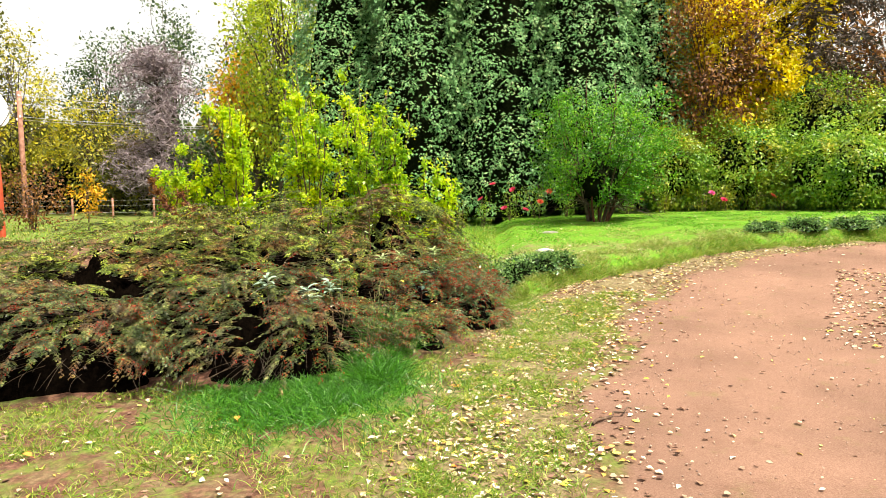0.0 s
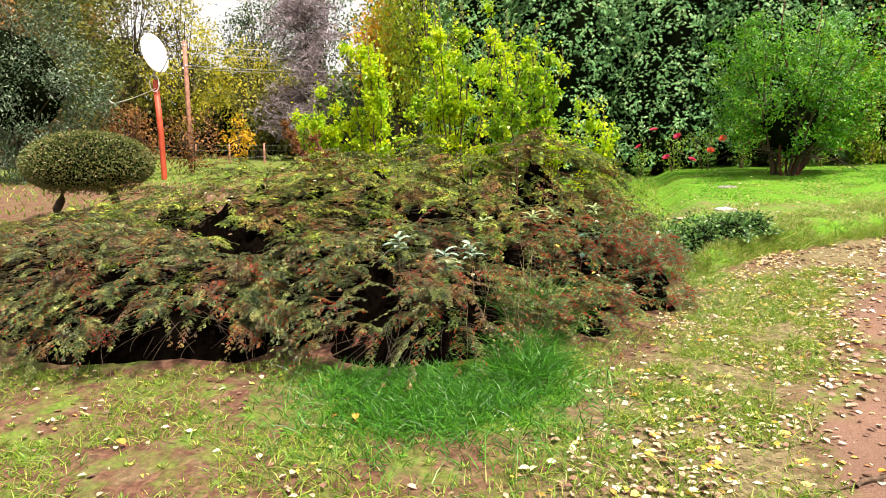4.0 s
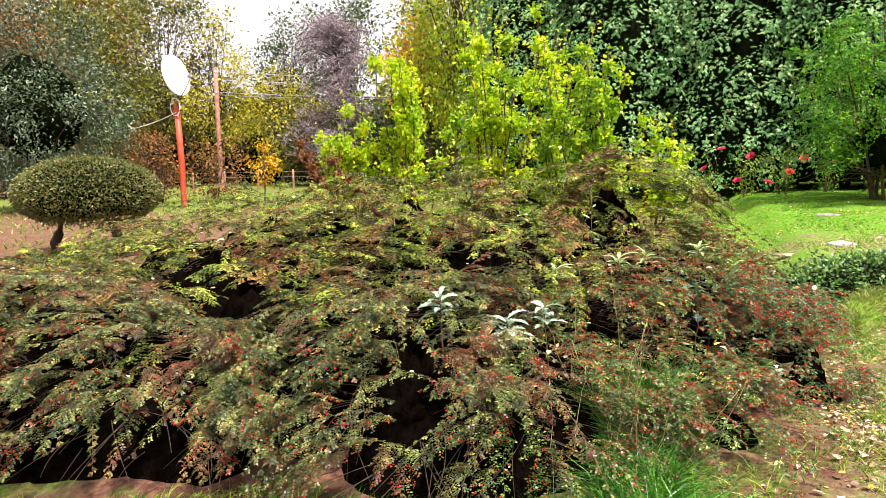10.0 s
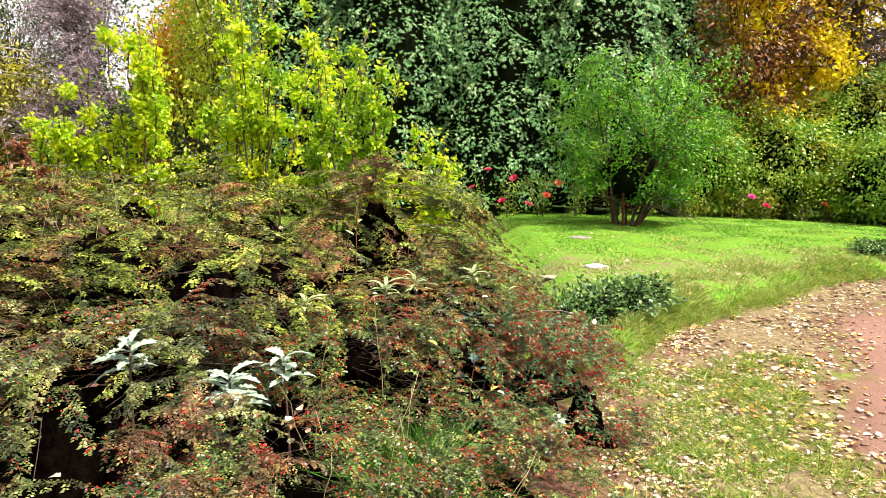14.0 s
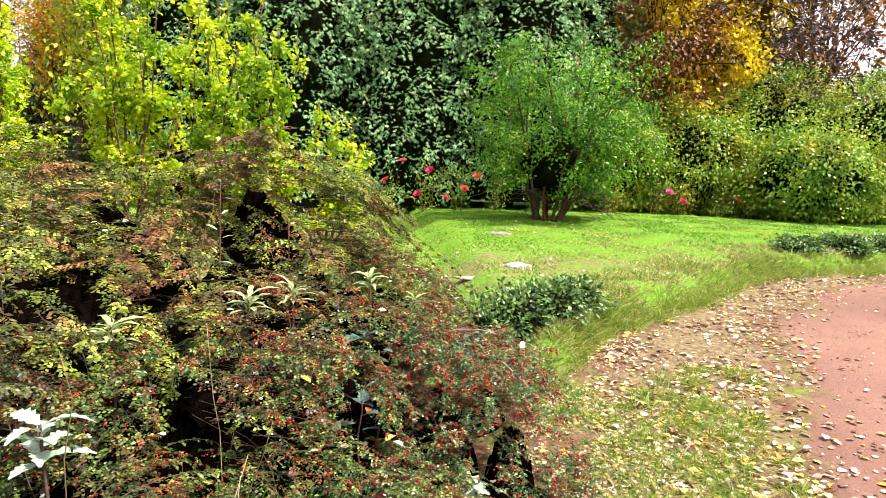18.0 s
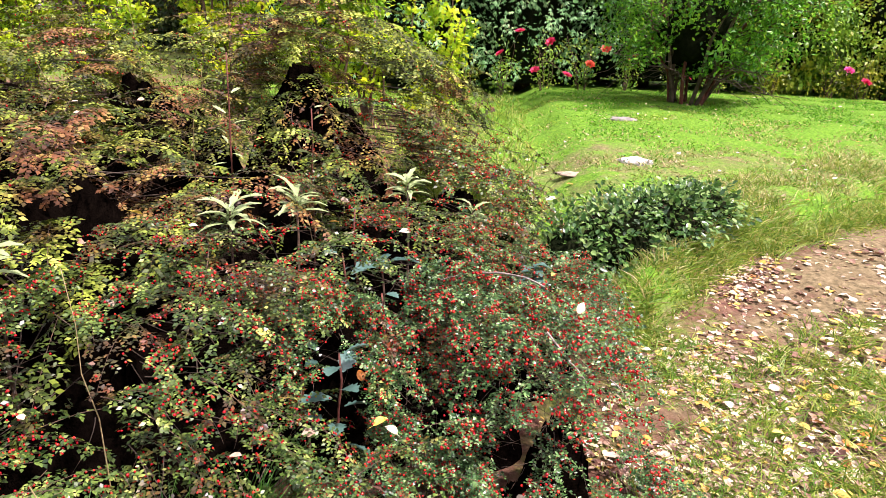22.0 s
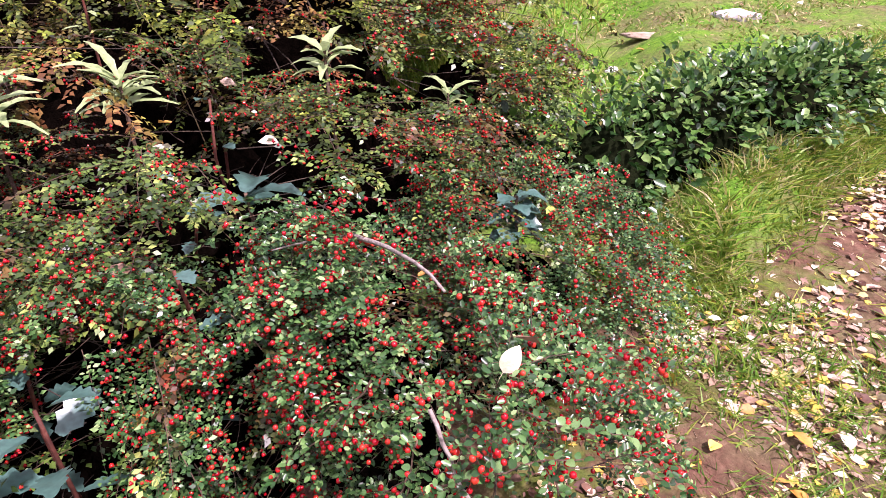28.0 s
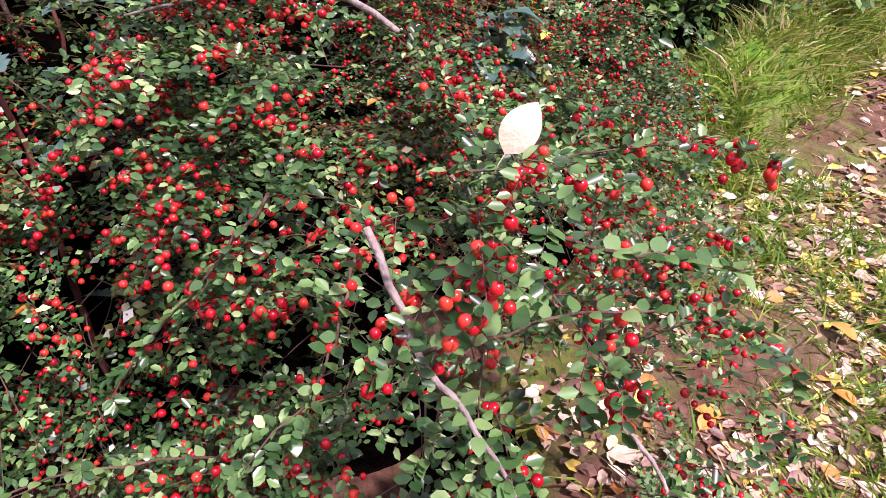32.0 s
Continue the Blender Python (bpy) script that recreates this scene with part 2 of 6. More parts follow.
WOOD_GREEN = leaf_material("woodland_green", [(0.02, 0.05, 0.02), (0.05, 0.10, 0.03), (0.12, 0.18, 0.04)], None, 0.5, 0.3)
WOOD_BROWN = leaf_material("woodland_brown", [(0.08, 0.032, 0.013), (0.21, 0.08, 0.02), (0.40, 0.19, 0.032)], None, 0.6, 0.35)
PURPLE = leaf_material("purple_grey_twigs", [(0.17, 0.13, 0.15), (0.30, 0.24, 0.27), (0.42, 0.35, 0.39)], None, 0.8, 0.2)
SPRUCE = leaf_material("spruce_needles", [(0.025, 0.025, 0.02), (0.06, 0.042, 0.03), (0.12, 0.07, 0.042)], None, 0.6, 0.15)
SILVER = leaf_material("silver_leaves", [(0.15, 0.26, 0.18), (0.28, 0.40, 0.30), (0.48, 0.58, 0.48)], None, 0.5, 0.25, gloss=0.3)
HOLLY = leaf_material("blue_green_leaves", [(0.02, 0.07, 0.05), (0.05, 0.13, 0.10), (0.13, 0.22, 0.20)], None, 0.28, 0.1, gloss=0.7)
CLUMP = leaf_material("glossy_clump_leaves", [(0.012, 0.048, 0.012), (0.038, 0.12, 0.024), (0.10, 0.23, 0.042), (0.24, 0.38, 0.11)], None, 0.3, 0.25, gloss=0.55)
GRASS = leaf_material("grass_blades", [(0.03, 0.16, 0.007), (0.09, 0.31, 0.010), (0.20, 0.46, 0.02)], None, 0.45, 0.3,
                      patch=[(0.12, 0.27, 0.016), (0.28, 0.43, 0.04), (0.44, 0.52, 0.09)], patch_scale=0.8, gloss=0.3)
WORN_GRASS = leaf_material("worn_lawn_grass", [(0.10, 0.20, 0.02), (0.26, 0.30, 0.06), (0.46, 0.40, 0.16), (0.58, 0.48, 0.26)], None, 0.5, 0.3)
# deeper than the lawn's green: shade at the mound's foot is in the colour
LUSH_SHADED = leaf_material("lush_shaded_grass_blades", [(0.012, 0.085, 0.006), (0.04, 0.19, 0.010), (0.11, 0.33, 0.018)], None, 0.4, 0.25)
MIXED_GRASS = leaf_material("tired_grass", [(0.08, 0.19, 0.012), (0.18, 0.32, 0.025), (0.34, 0.42, 0.05), (0.44, 0.36, 0.13)], [0, 0.45, 0.8, 1], 0.5, 0.35)
FRESH_GRASS = leaf_material("fresh_grass", [(0.05, 0.17, 0.012), (0.13, 0.30, 0.025), (0.28, 0.42, 0.05), (0.42, 0.38, 0.12)], [0, 0.45, 0.8, 1], 0.4, 0.3)
STRAW = leaf_material("dry_straw", [(0.36, 0.28, 0.13), (0.55, 0.46, 0.26)], None, 0.6, 0.3)
LITTER = leaf_material("fallen_leaves", [(0.10, 0.045, 0.03), (0.26, 0.14, 0.09), (0.50, 0.36, 0.25), (0.76, 0.68, 0.50), (0.74, 0.58, 0.08), (0.46, 0.17, 0.05)], [0, 0.25, 0.5, 0.78, 0.92, 1], 0.5, 0.15)
PALE_LEAF = plain_material("pale_leaf", (0.56, 0.50, 0.32), (0.72, 0.67, 0.48), 40, 0.5, 0.2)
YELLOW_LEAF = plain_material("yellow_leaf", (0.75, 0.52, 0.06), (0.85, 0.66, 0.16), 40, 0.5, 0.2)
ORANGE_LEAF = plain_material("orange_leaf", (0.62, 0.16, 0.02), (0.75, 0.30, 0.05), 40, 0.5, 0.2)
ROSE_RED = leaf_material("rose_petals", [(0.50, 0.006, 0.05), (0.70, 0.015, 0.09), (0.78, 0.05, 0.16)], None, 0.45, 0.25)
ROSE_PINK = leaf_material("pink_rose_petals", [(0.70, 0.04, 0.22), (0.80, 0.10, 0.35)], None, 0.45, 0.25)
ROSE_CORAL = leaf_material("coral_rose_petals", [(0.70, 0.06, 0.03), (0.80, 0.14, 0.06)], None, 0.45, 0.25)


def berry_material():
    m, nt, bsdf, out = material("single_red_berry")
    info = nt.nodes.new("ShaderNodeObjectInfo")
    r = ramp(nt, [(0.28, 0.002, 0.008), (0.52, 0.008, 0.014), (0.68, 0.05, 0.022)])
    nt.links.new(info.outputs["Random"], r.inputs["Fac"])
    n = noise_node(nt, 300, 3)
    shade = ramp(nt, [(0.7, 0.7, 0.7), (1.15, 1.15, 1.15)], [0.3, 0.7])
    nt.links.new(n.outputs["Fac"], shade.inputs["Fac"])
    nt.links.new(mix_colour(nt, r.outputs["Color"], shade.outputs["Color"], 1.0, "MULTIPLY"), bsdf.inputs["Base Color"])
    bsdf.inputs["Roughness"].default_value = 0.22
    return m


ONE_BERRY = berry_material()
BERRY = leaf_material("red_berries", [(0.28, 0.002, 0.008), (0.52, 0.008, 0.014), (0.68, 0.05, 0.022)], None, 0.22, 0.0, gloss=0.6)


def ground_material():
    """Soil, thin turf and litter, by the zones of the garden, with gravel on the path."""
    m, nt, bsdf, out = material("garden_ground")

    def zone(name):
        a = nt.nodes.new("ShaderNodeAttribute")
        a.attribute_name = name
        return a.outputs["Fac"]

    def blur_edge(fac, scale, lo, hi):
        n = noise_node(nt, scale, 5, 0.65)
        add = nt.nodes.new("ShaderNodeMath")
        add.operation = "ADD"
        nt.links.new(fac, add.inputs[0])
        nt.links.new(n.outputs["Fac"], add.inputs[1])
        r = ramp(nt, [(0, 0, 0), (1, 1, 1)], [lo, hi])
        sub = nt.nodes.new("ShaderNodeMath")
        sub.operation = "MULTIPLY"
        sub.inputs[1].default_value = 0.5
        nt.links.new(add.outputs[0], sub.inputs[0])
        nt.links.new(sub.outputs[0], r.inputs["Fac"])
        return r.outputs["Color"]

    soil_n = noise_node(nt, 22, 8, 0.7)
    soil = ramp(nt, [(0.04, 0.018, 0.012), (0.115, 0.052, 0.034), (0.25, 0.135, 0.09)], [0.3, 0.5, 0.72])
    nt.links.new(soil_n.outputs["Fac"], soil.inputs["Fac"])
    turf_n = noise_node(nt, 30, 6, 0.7)
    turf = ramp(nt, [(0.03, 0.085, 0.006), (0.09, 0.22, 0.012), (0.20, 0.34, 0.03)], [0.3, 0.5, 0.72])
    nt.links.new(turf_n.outputs["Fac"], turf.inputs["Fac"])
    dry_n = noise_node(nt, 26, 7, 0.7)
    dry = ramp(nt, [(0.05, 0.04, 0.02), (0.155, 0.122, 0.06), (0.31, 0.25, 0.14)], [0.3, 0.5, 0.72])
    nt.links.new(dry_n.outputs["Fac"], dry.inputs["Fac"])
    grit_n = noise_node(nt, 120, 8, 0.75)
    grit = ramp(nt, [(0.10, 0.054, 0.038), (0.20, 0.115, 0.084), (0.33, 0.21, 0.16)], [0.28, 0.5, 0.74])
    nt.links.new(grit_n.outputs["Fac"], grit.inputs["Fac"])
    drift = noise_node(nt, 0.9, 4)
    tone = ramp(nt, [(0.78, 0.76, 0.74), (1.12, 1.1, 1.08)], [0.35, 0.65])
    nt.links.new(drift.outputs["Fac"], tone.inputs["Fac"])
    gravel = mix_colour(nt, grit.outputs["Color"], tone.outputs["Color"], 1.0, "MULTIPLY")
    colour = mix_colour(nt, soil.outputs["Color"], dry.outputs["Color"], blur_edge(zone("dry"), 5, 0.45, 0.6))
    colour = mix_colour(nt, colour, turf.outputs["Color"], blur_edge(zone("turf"), 4, 0.46, 0.62))
    colour = mix_colour(nt, colour, gravel, blur_edge(zone("path"), 3.5, 0.5, 0.72))
    nt.links.new(colour, bsdf.inputs["Base Color"])
    bsdf.inputs["Roughness"].default_value = 0.95
    bsdf.inputs["Specular IOR Level"].default_value = 0.2
    bn = noise_node(nt, 70, 8, 0.75)
    bp = nt.nodes.new("ShaderNodeBump")
    bp.inputs["Strength"].default_value, bp.inputs["Distance"].default_value = 0.6, 0.02
    nt.links.new(bn.outputs["Fac"], bp.inputs["Height"])
    nt.links.new(bp.outputs[0], bsdf.inputs["Normal"])
    return m


GROUND = ground_material()


# ---------------------------------------------------------------- geometry helpers
class Heap:
    """Gathers pieces of geometry into one mesh."""

    def __init__(self):
        self.v, self.f, self.n = [], [], 0

    def add(self, v, *faces):
        v = np.asarray(v, float).reshape(-1, 3)
        for f in faces:
            f = np.asarray(f, int)
            if len(f):
                self.f.append(f + self.n)
        self.v.append(v)
        self.n += len(v)
        return self

    def mesh(self, name, mat, smooth=False):
        me = bpy.data.meshes.new(name)
        if not self.f:
            return me
        v = np.concatenate(self.v) if self.v else np.zeros((0, 3))
        loops = np.concatenate([f.ravel() for f in self.f])
        sizes = np.concatenate([np.full(len(f), f.shape[1]) for f in self.f])
        starts = np.r_[0, np.cumsum(sizes)[:-1]]
        me.vertices.add(len(v))
        me.vertices.foreach_set("co", v.ravel())
        me.loops.add(len(loops))
        me.loops.foreach_set("vertex_index", loops)
        me.polygons.add(len(sizes))
        me.polygons.foreach_set("loop_start", starts)
        me.polygons.foreach_set("loop_total", sizes)
        if smooth:
            me.polygons.foreach_set("use_smooth", np.ones(len(sizes), bool))
        me.update(calc_edges=True)
        me.materials.append(mat)
        return me


def unit(a):
    a = np.asarray(a, float)
    return a / np.maximum(np.linalg.norm(a, axis=-1, keepdims=True), 1e-9)


def scatter_dirs(n):
    return unit(rng.normal(size=(n, 3)))


def leaves(heap, p, d, nrm, length, width, kind="oval", fold=0.25):
    """Leaves at p along d, facing nrm. rhomb: one bent quad; oval: two folded halves; long: a pointed blade."""
    p, d = np.asarray(p, float), unit(d)
    n = len(p)
    if n == 0:
        return heap
    s = unit(np.cross(d, nrm))
    u = np.cross(s, d)
    ln = np.broadcast_to(np.asarray(length, float), (n,))[:, None]
    wd = np.broadcast_to(np.asarray(width, float), (n,))[:, None] * 0.5

    def at(a, b, c):
        return p + d * ln * a + s * wd * b + u * wd * c

    k = np.arange(n)[:, None]
    if kind == "rhomb":
        v = np.stack([at(0, 0, 0), at(0.45, -1, fold), at(1, 0, -fold), at(0.45, 1, fold)], 1)
        return heap.add(v, k * 4 + np.arange(4))
    if kind == "long":
        v = np.stack([at(0, 0, 0), at(0.35, -1, fold), at(0.7, -0.7, fold), at(1, 0, -0.6), at(0.7, 0.7, fold), at(0.35, 1, fold)], 1)
        return heap.add(v, k * 6 + np.array([0, 1, 2, 3]), k * 6 + np.array([0, 3, 4, 5]))
    v = np.stack([at(0, 0, 0), at(0.28, -0.85, fold), at(0.68, -0.85, fold), at(1, 0, -0.1), at(0.68, 0.85, fold), at(0.28, 0.85, fold)], 1)
    return heap.add(v, k * 6 + np.array([0, 1, 2, 3]), k * 6 + np.array([0, 3, 4, 5]))


def tube(heap, pts, radii, sides=5):
    pts = np.asarray(pts, float)
    radii = np.broadcast_to(np.asarray(radii, float), (len(pts),))
    t = unit(np.gradient(pts, axis=0))
    ref = np.where(np.abs(t[:, 2:3]) < 0.9, [[0, 0, 1.0]], [[1.0, 0, 0]])
    a = unit(np.cross(t, ref))
    b = np.cross(t, a)
    ang = np.arange(sides) * 2 * np.pi / sides
    ring = pts[:, None] + radii[:, None, None] * (np.cos(ang)[None, :, None] * a[:, None] + np.sin(ang)[None, :, None] * b[:, None])
    i = np.arange(len(pts) - 1)[:, None] * sides
    j = np.arange(sides)[None]
    q = np.stack([i + j, i + (j + 1) % sides, i + sides + (j + 1) % sides, i + sides + j], -1).reshape(-1, 4)
    v = np.concatenate([ring.reshape(-1, 3), pts[-1:]])
    top = (len(pts) - 1) * sides
    cap = np.stack([top + np.arange(sides), top + (np.arange(sides) + 1) % sides, np.full(sides, len(v) - 1)], -1)
    return heap.add(v, q, cap)


def bent(a, b, sag=0.0, wobble=0.0, k=6):
    """A line from a to b that bows by sag and wanders by wobble."""
    s = np.linspace(0, 1, k)[:, None]
    p = np.asarray(a, float) * (1 - s) + np.asarray(b, float) * s
    p[:, 2] += (sag * 4 * s * (1 - s))[:, 0]
    if wobble:
        w = rng.normal(size=(k, 3)) * wobble
        w[0] = w[-1] = 0
        p += w
    return p


def ball(level=1):
    bm = bmesh.new()
    bmesh.ops.create_icosphere(bm, subdivisions=level, radius=1)
    v = np.array([x.co[:] for x in bm.verts])
    f = np.array([[x.index for x in fc.verts] for fc in bm.faces])
    bm.free()
    return v, f


BALL1, BALL2 = ball(1), ball(2)
BALL0 = (np.array([(1, 0, 0), (0, 1, 0), (-1, 0, 0), (0, -1, 0), (0, 0, 1), (0, 0, -1)], float), np.array([(0, 1, 4), (1, 2, 4), (2, 3, 4), (3, 0, 4), (1, 0, 5), (2, 1, 5), (3, 2, 5), (0, 3, 5)]))


def balls(heap, p, r, shape=BALL1):
    v, f = shape
    p = np.asarray(p, float).reshape(-1, 3)
    r = np.broadcast_to(np.asarray(r, float), (len(p),))
    if len(p):
        heap.add(p[:, None] + v[None] * r[:, None, None], (np.arange(len(p))[:, None, None] * len(v) + f[None]).reshape(-1, 3))
    return heap


MANY = {"leaves", "berry_crop", "shoot_tangle", "limb_frame", "twig_mass", "sprays", "crown", "needles", "bough_frame", "stem_tangle", "side_shoot_tangle", "dry_leaves", "clipped_leaves", "cane_cluster"}


def part(name, heap, mat, parent, label="", smooth=False):
    ob = new(name, heap.mesh(name, mat, smooth))
    ob.parent = parent
    return tagged(ob, label, kind="stuff" if name in MANY else "")


def thing(name, place, label, category, group="", kind=""):
    ob = new(name)
    ob.location = place
    return tagged(ob, label, category, group, kind)


def centred(ob):
    """Keeps parts where they were built, with their thing's origin at its base."""
    for c in ob.children:
        c.matrix_parent_inverse = Matrix.Translation(ob.location).inverted()
    return ob


def single(name, heap, mat, label, category, group="", kind="", smooth=False):
    return tagged(new(name, heap.mesh(name, mat, smooth)), label, category, group, kind)


# ---------------------------------------------------------------- ground
def ease(a, b, v):
    t = np.clip((np.asarray(v, float) - a) / (b - a), 0, 1)
    return t * t * (3 - 2 * t)


def path_left(y):
    return np.interp(y, [-12, 0, 3.2, 4.7, 5.8, 7.1, 9.2, 10.3, 10.9, 11.6, 12.5, 13.4], [1.1, 0.6, 0.39, 0.45, 0.9, 1.3, 2.58, 3.8, 5.0, 6.8, 12, 22])


def path_right(y):
    return path_left(y) + np.interp(y, [-12, 4, 7, 9], [2.9, 2.8, 3.1, 60])


def lawn_edge(x):
    return np.interp(x, [-0.6, 0.34, 1.05, 1.9, 2.7, 4, 5.4, 6.2, 12, 22], [8.2, 8.0, 9.05, 9.75, 10.35, 11.15, 11.55, 11.8, 12.7, 13.6])


def rise(x, y):
    x, y = np.asarray(x, float), np.asarray(y, float)
    z = np.interp(y, [-40, 0, 4, 7, 10, 13, 16, 25, 60, 140], [-0.35, -0.2, -0.1, 0.05, 0.27, 0.52, 0.66, 0.8, 1.3, 2.5]) + 0.03 * np.clip(x, -3, 5)
    bank = 0.19 * ease(0.0, 0.22, y - lawn_edge(x)) * ease(0.0, 0.5, x)
    return z + bank


def z_at(x, y):
    return float(rise(x, y))


def zones(x, y):
    wob = 0.12 * np.sin(x * 3.1 + y * 1.3) + 0.08 * np.sin(x * 7.7 - y * 5.1)
    path = ease(-0.25, 0.45, x - path_left(y) + wob) * ease(-0.2, 0.4, path_right(y) - x)
    lawn = ease(-0.05, 0.15, y - lawn_edge(x)) * ease(-1.0, 0.4, x)
    front = ease(1.1, 0.0, np.hypot((x + 1.6) / 1.1, (y - 4.9) / 0.85))
    far = ease(-6.5, -9, x) * 0.12 + ease(14, 17, y) * ease(-7, -4, x)
    strip = ease(0.9, 0.1, np.abs(x - path_left(y) + 0.55) / 1.0)
    turf = np.clip(lawn + front * 0.6 + far + 0.46, 0, 1)
    turf = np.clip(turf - 0.2 * strip * (1 - lawn) - 0.22 * ease(-6.5, -9, x) * ease(17, 14, y), 0, 1)
    bare_lawn = ease(1.1, 0.3, np.hypot((x - 1.0) / 2.2, (y - 10.9) / 1.1))
    bare_lawn = np.maximum(bare_lawn, 0.75 * lawn * ease(13.4, 11.2, y + 0.5 * np.sin(x * 0.9)))
    turf = turf * (1 - 0.42 * bare_lawn)
    dry = np.clip(0.45 + 0.3 * strip + 0.5 * bare_lawn, 0, 1)
    mound = ease(1.0, 0.75, np.hypot((x + 3.3) / 3.1, (y - 7.2) / 2.5))
    return path, turf * (1 - mound), dry * (1 - 0.8 * mound)


def make_ground():
    def axis(lo, hi, step, far):
        mid = np.arange(lo, hi + step / 2, step)
        out = [hi]
        while out[-1] < far:
            out.append(hi + (out[-1] - hi) * 1.35 + 0.4)
        left = [lo]
        while left[-1] > -far:
            left.append(lo - (lo - left[-1]) * 1.35 - 0.4)
        return np.r_[left[:0:-1], mid, out[1:]]

    xs, ys = axis(-8, 9, 0.1, 900), axis(-2, 18, 0.1, 900)
    x, y = np.meshgrid(xs, ys)
    x, y = x.ravel(), y.ravel()
    near = ease(30, 12, np.hypot(x, y - 6))
    bumps = 0.012 * np.sin(x * 4.3 + 1.1 * np.sin(y * 3.7)) + 0.010 * np.sin(y * 6.1 + 1.7 * np.sin(x * 2.9))
    path, turf, dry = zones(x, y)
    z = rise(x, y) + near * (bumps * (1 - 0.6 * path) + rng.normal(size=len(x)) * 0.006 * (1 - 0.7 * path))
    w, h = len(xs), len(ys)
    i = (np.arange(h - 1)[:, None] * w + np.arange(w - 1)[None]).ravel()
    heap = Heap().add(np.stack([x, y, z], -1), np.stack([i, i + 1, i + w + 1, i + w], -1))
    me = heap.mesh("ground", GROUND, True)
    for name, val in (("path", path), ("turf", turf), ("dry", dry)):
        a = me.attributes.new(name, "FLOAT", "POINT")
        a.data.foreach_set("value", val.astype(np.float32))
    tagged(new("ground", me), "garden ground of reddish gravel path, worn grass and lawn", "ground", kind="structure")


make_ground()


# ---------------------------------------------------------------- the cotoneaster mound
# centre x, y, radius x, y, top, tier (0 closest to the path's bend)
LOBES = [
    (-0.22, 6.87, 0.19, 0.20, 0.69, 0), (-0.46, 7.11, 0.24, 0.22, 0.68, 0), (-0.92, 7.08, 0.36, 0.35, 0.56, 0), (-0.30, 7.62, 0.38, 0.36, 0.53, 0),
    (-0.70, 6.70, 0.26, 0.24, 0.22, 0), (-0.32, 6.77, 0.24, 0.14, 0.34, 0), (-0.76, 6.48, 0.20, 0.20, 0.16, 0),
    (-1.00, 7.50, 0.70, 0.65, 0.72, 3), (-1.60, 6.90, 0.70, 0.70, 0.72, 3), (-1.72, 5.80, 0.55, 0.75, 0.48, 3), (-0.98, 6.40, 0.42, 0.38, 0.38, 3),
    (-2.15, 5.50, 0.74, 0.56, 0.46, 1), (-3.15, 5.80, 0.80, 0.62, 0.50, 1), (-2.60, 6.10, 0.90, 0.80, 0.74, 1), (-0.95, 8.40, 0.60, 0.55, 0.92, 3),
    (-4.20, 5.42, 1.00, 0.84, 0.54, 1), (-5.30, 5.60, 1.20, 0.90, 0.68, 1), (-6.70, 6.60, 1.20, 0.90, 0.64, 2),
    (-3.70, 6.40, 1.00, 0.90, 0.82, 2), (-4.80, 7.00, 1.10, 0.90, 0.92, 2), (-2.40, 7.50, 0.95, 0.85, 1.00, 2), (-3.60, 7.80, 1.10, 1.00, 1.13, 2),
    (-5.00, 8.20, 1.20, 1.00, 1.18, 2), (-1.58, 9.05, 0.70, 0.64, 1.46, 2), (-1.75, 8.05, 0.75, 0.65, 0.86, 2), (-0.70, 9.00, 0.48, 0.45, 0.78, 3), (-2.60, 9.00, 0.90, 0.80, 1.38, 2), (-3.80, 9.10, 1.10, 0.90, 1.38, 2),
    (-5.00, 9.20, 0.90, 0.80, 1.18, 2), (-6.20, 8.20, 1.10, 0.90, 0.86, 2), (-0.66, 7.34, 0.36, 0.33, 0.56, 0), (-0.13, 6.80, 0.20, 0.16, 0.20, 0), (-0.74, 6.12, 0.34, 0.32, 0.30, 3), (-1.12, 5.86, 0.26, 0.24, 0.22, 3),
    (-3.70, 5.25, 0.70, 0.45, 0.34, 1), (-4.70, 4.98, 0.75, 0.50, 0.34, 1),
]


def dome(lobe, x, y):
    cx, cy, rx, ry, top, _ = lobe
    r2 = ((x - cx) / rx) ** 2 + ((y - cy) / ry) ** 2
    g = rise(x, y)
    lump = 1 + 0.13 * np.sin(x * 9 + cy * 5) * np.sin(y * 8 + cx * 3)
    return np.where(r2 < 1, g + (top - g) * np.power(np.clip(1 - r2, 0, 1), 0.45) * lump, g)


def mound(x, y):
    return np.max([dome(b, x, y) for b in LOBES], 0)


WAVES = rng.random((6, 2)) * 2 * np.pi


def patchy(x, y, f):
    """Smooth uneven swells, about -1 to 1, f of them to the metre."""
    return sum(np.sin(2 * np.pi * f * (0.7 + 0.1 * i) * (x * math.cos(a) + y * math.sin(a)) + b) for i, (a, b) in enumerate(WAVES)) / 2.45


PUSHED_THROUGH = ((-1.91, 5.94, 0.13), (-2.31, 5.92, 0.10), (-1.72, 6.05, 0.08), (-0.875, 6.75, 0.07), (-1.40, 7.30, 0.05), (-1.22, 7.50, 0.05), (-0.86, 7.30, 0.07), (-0.29, 7.50, 0.06), (-1.17, 6.05, 0.06), (-0.98, 6.22, 0.05))


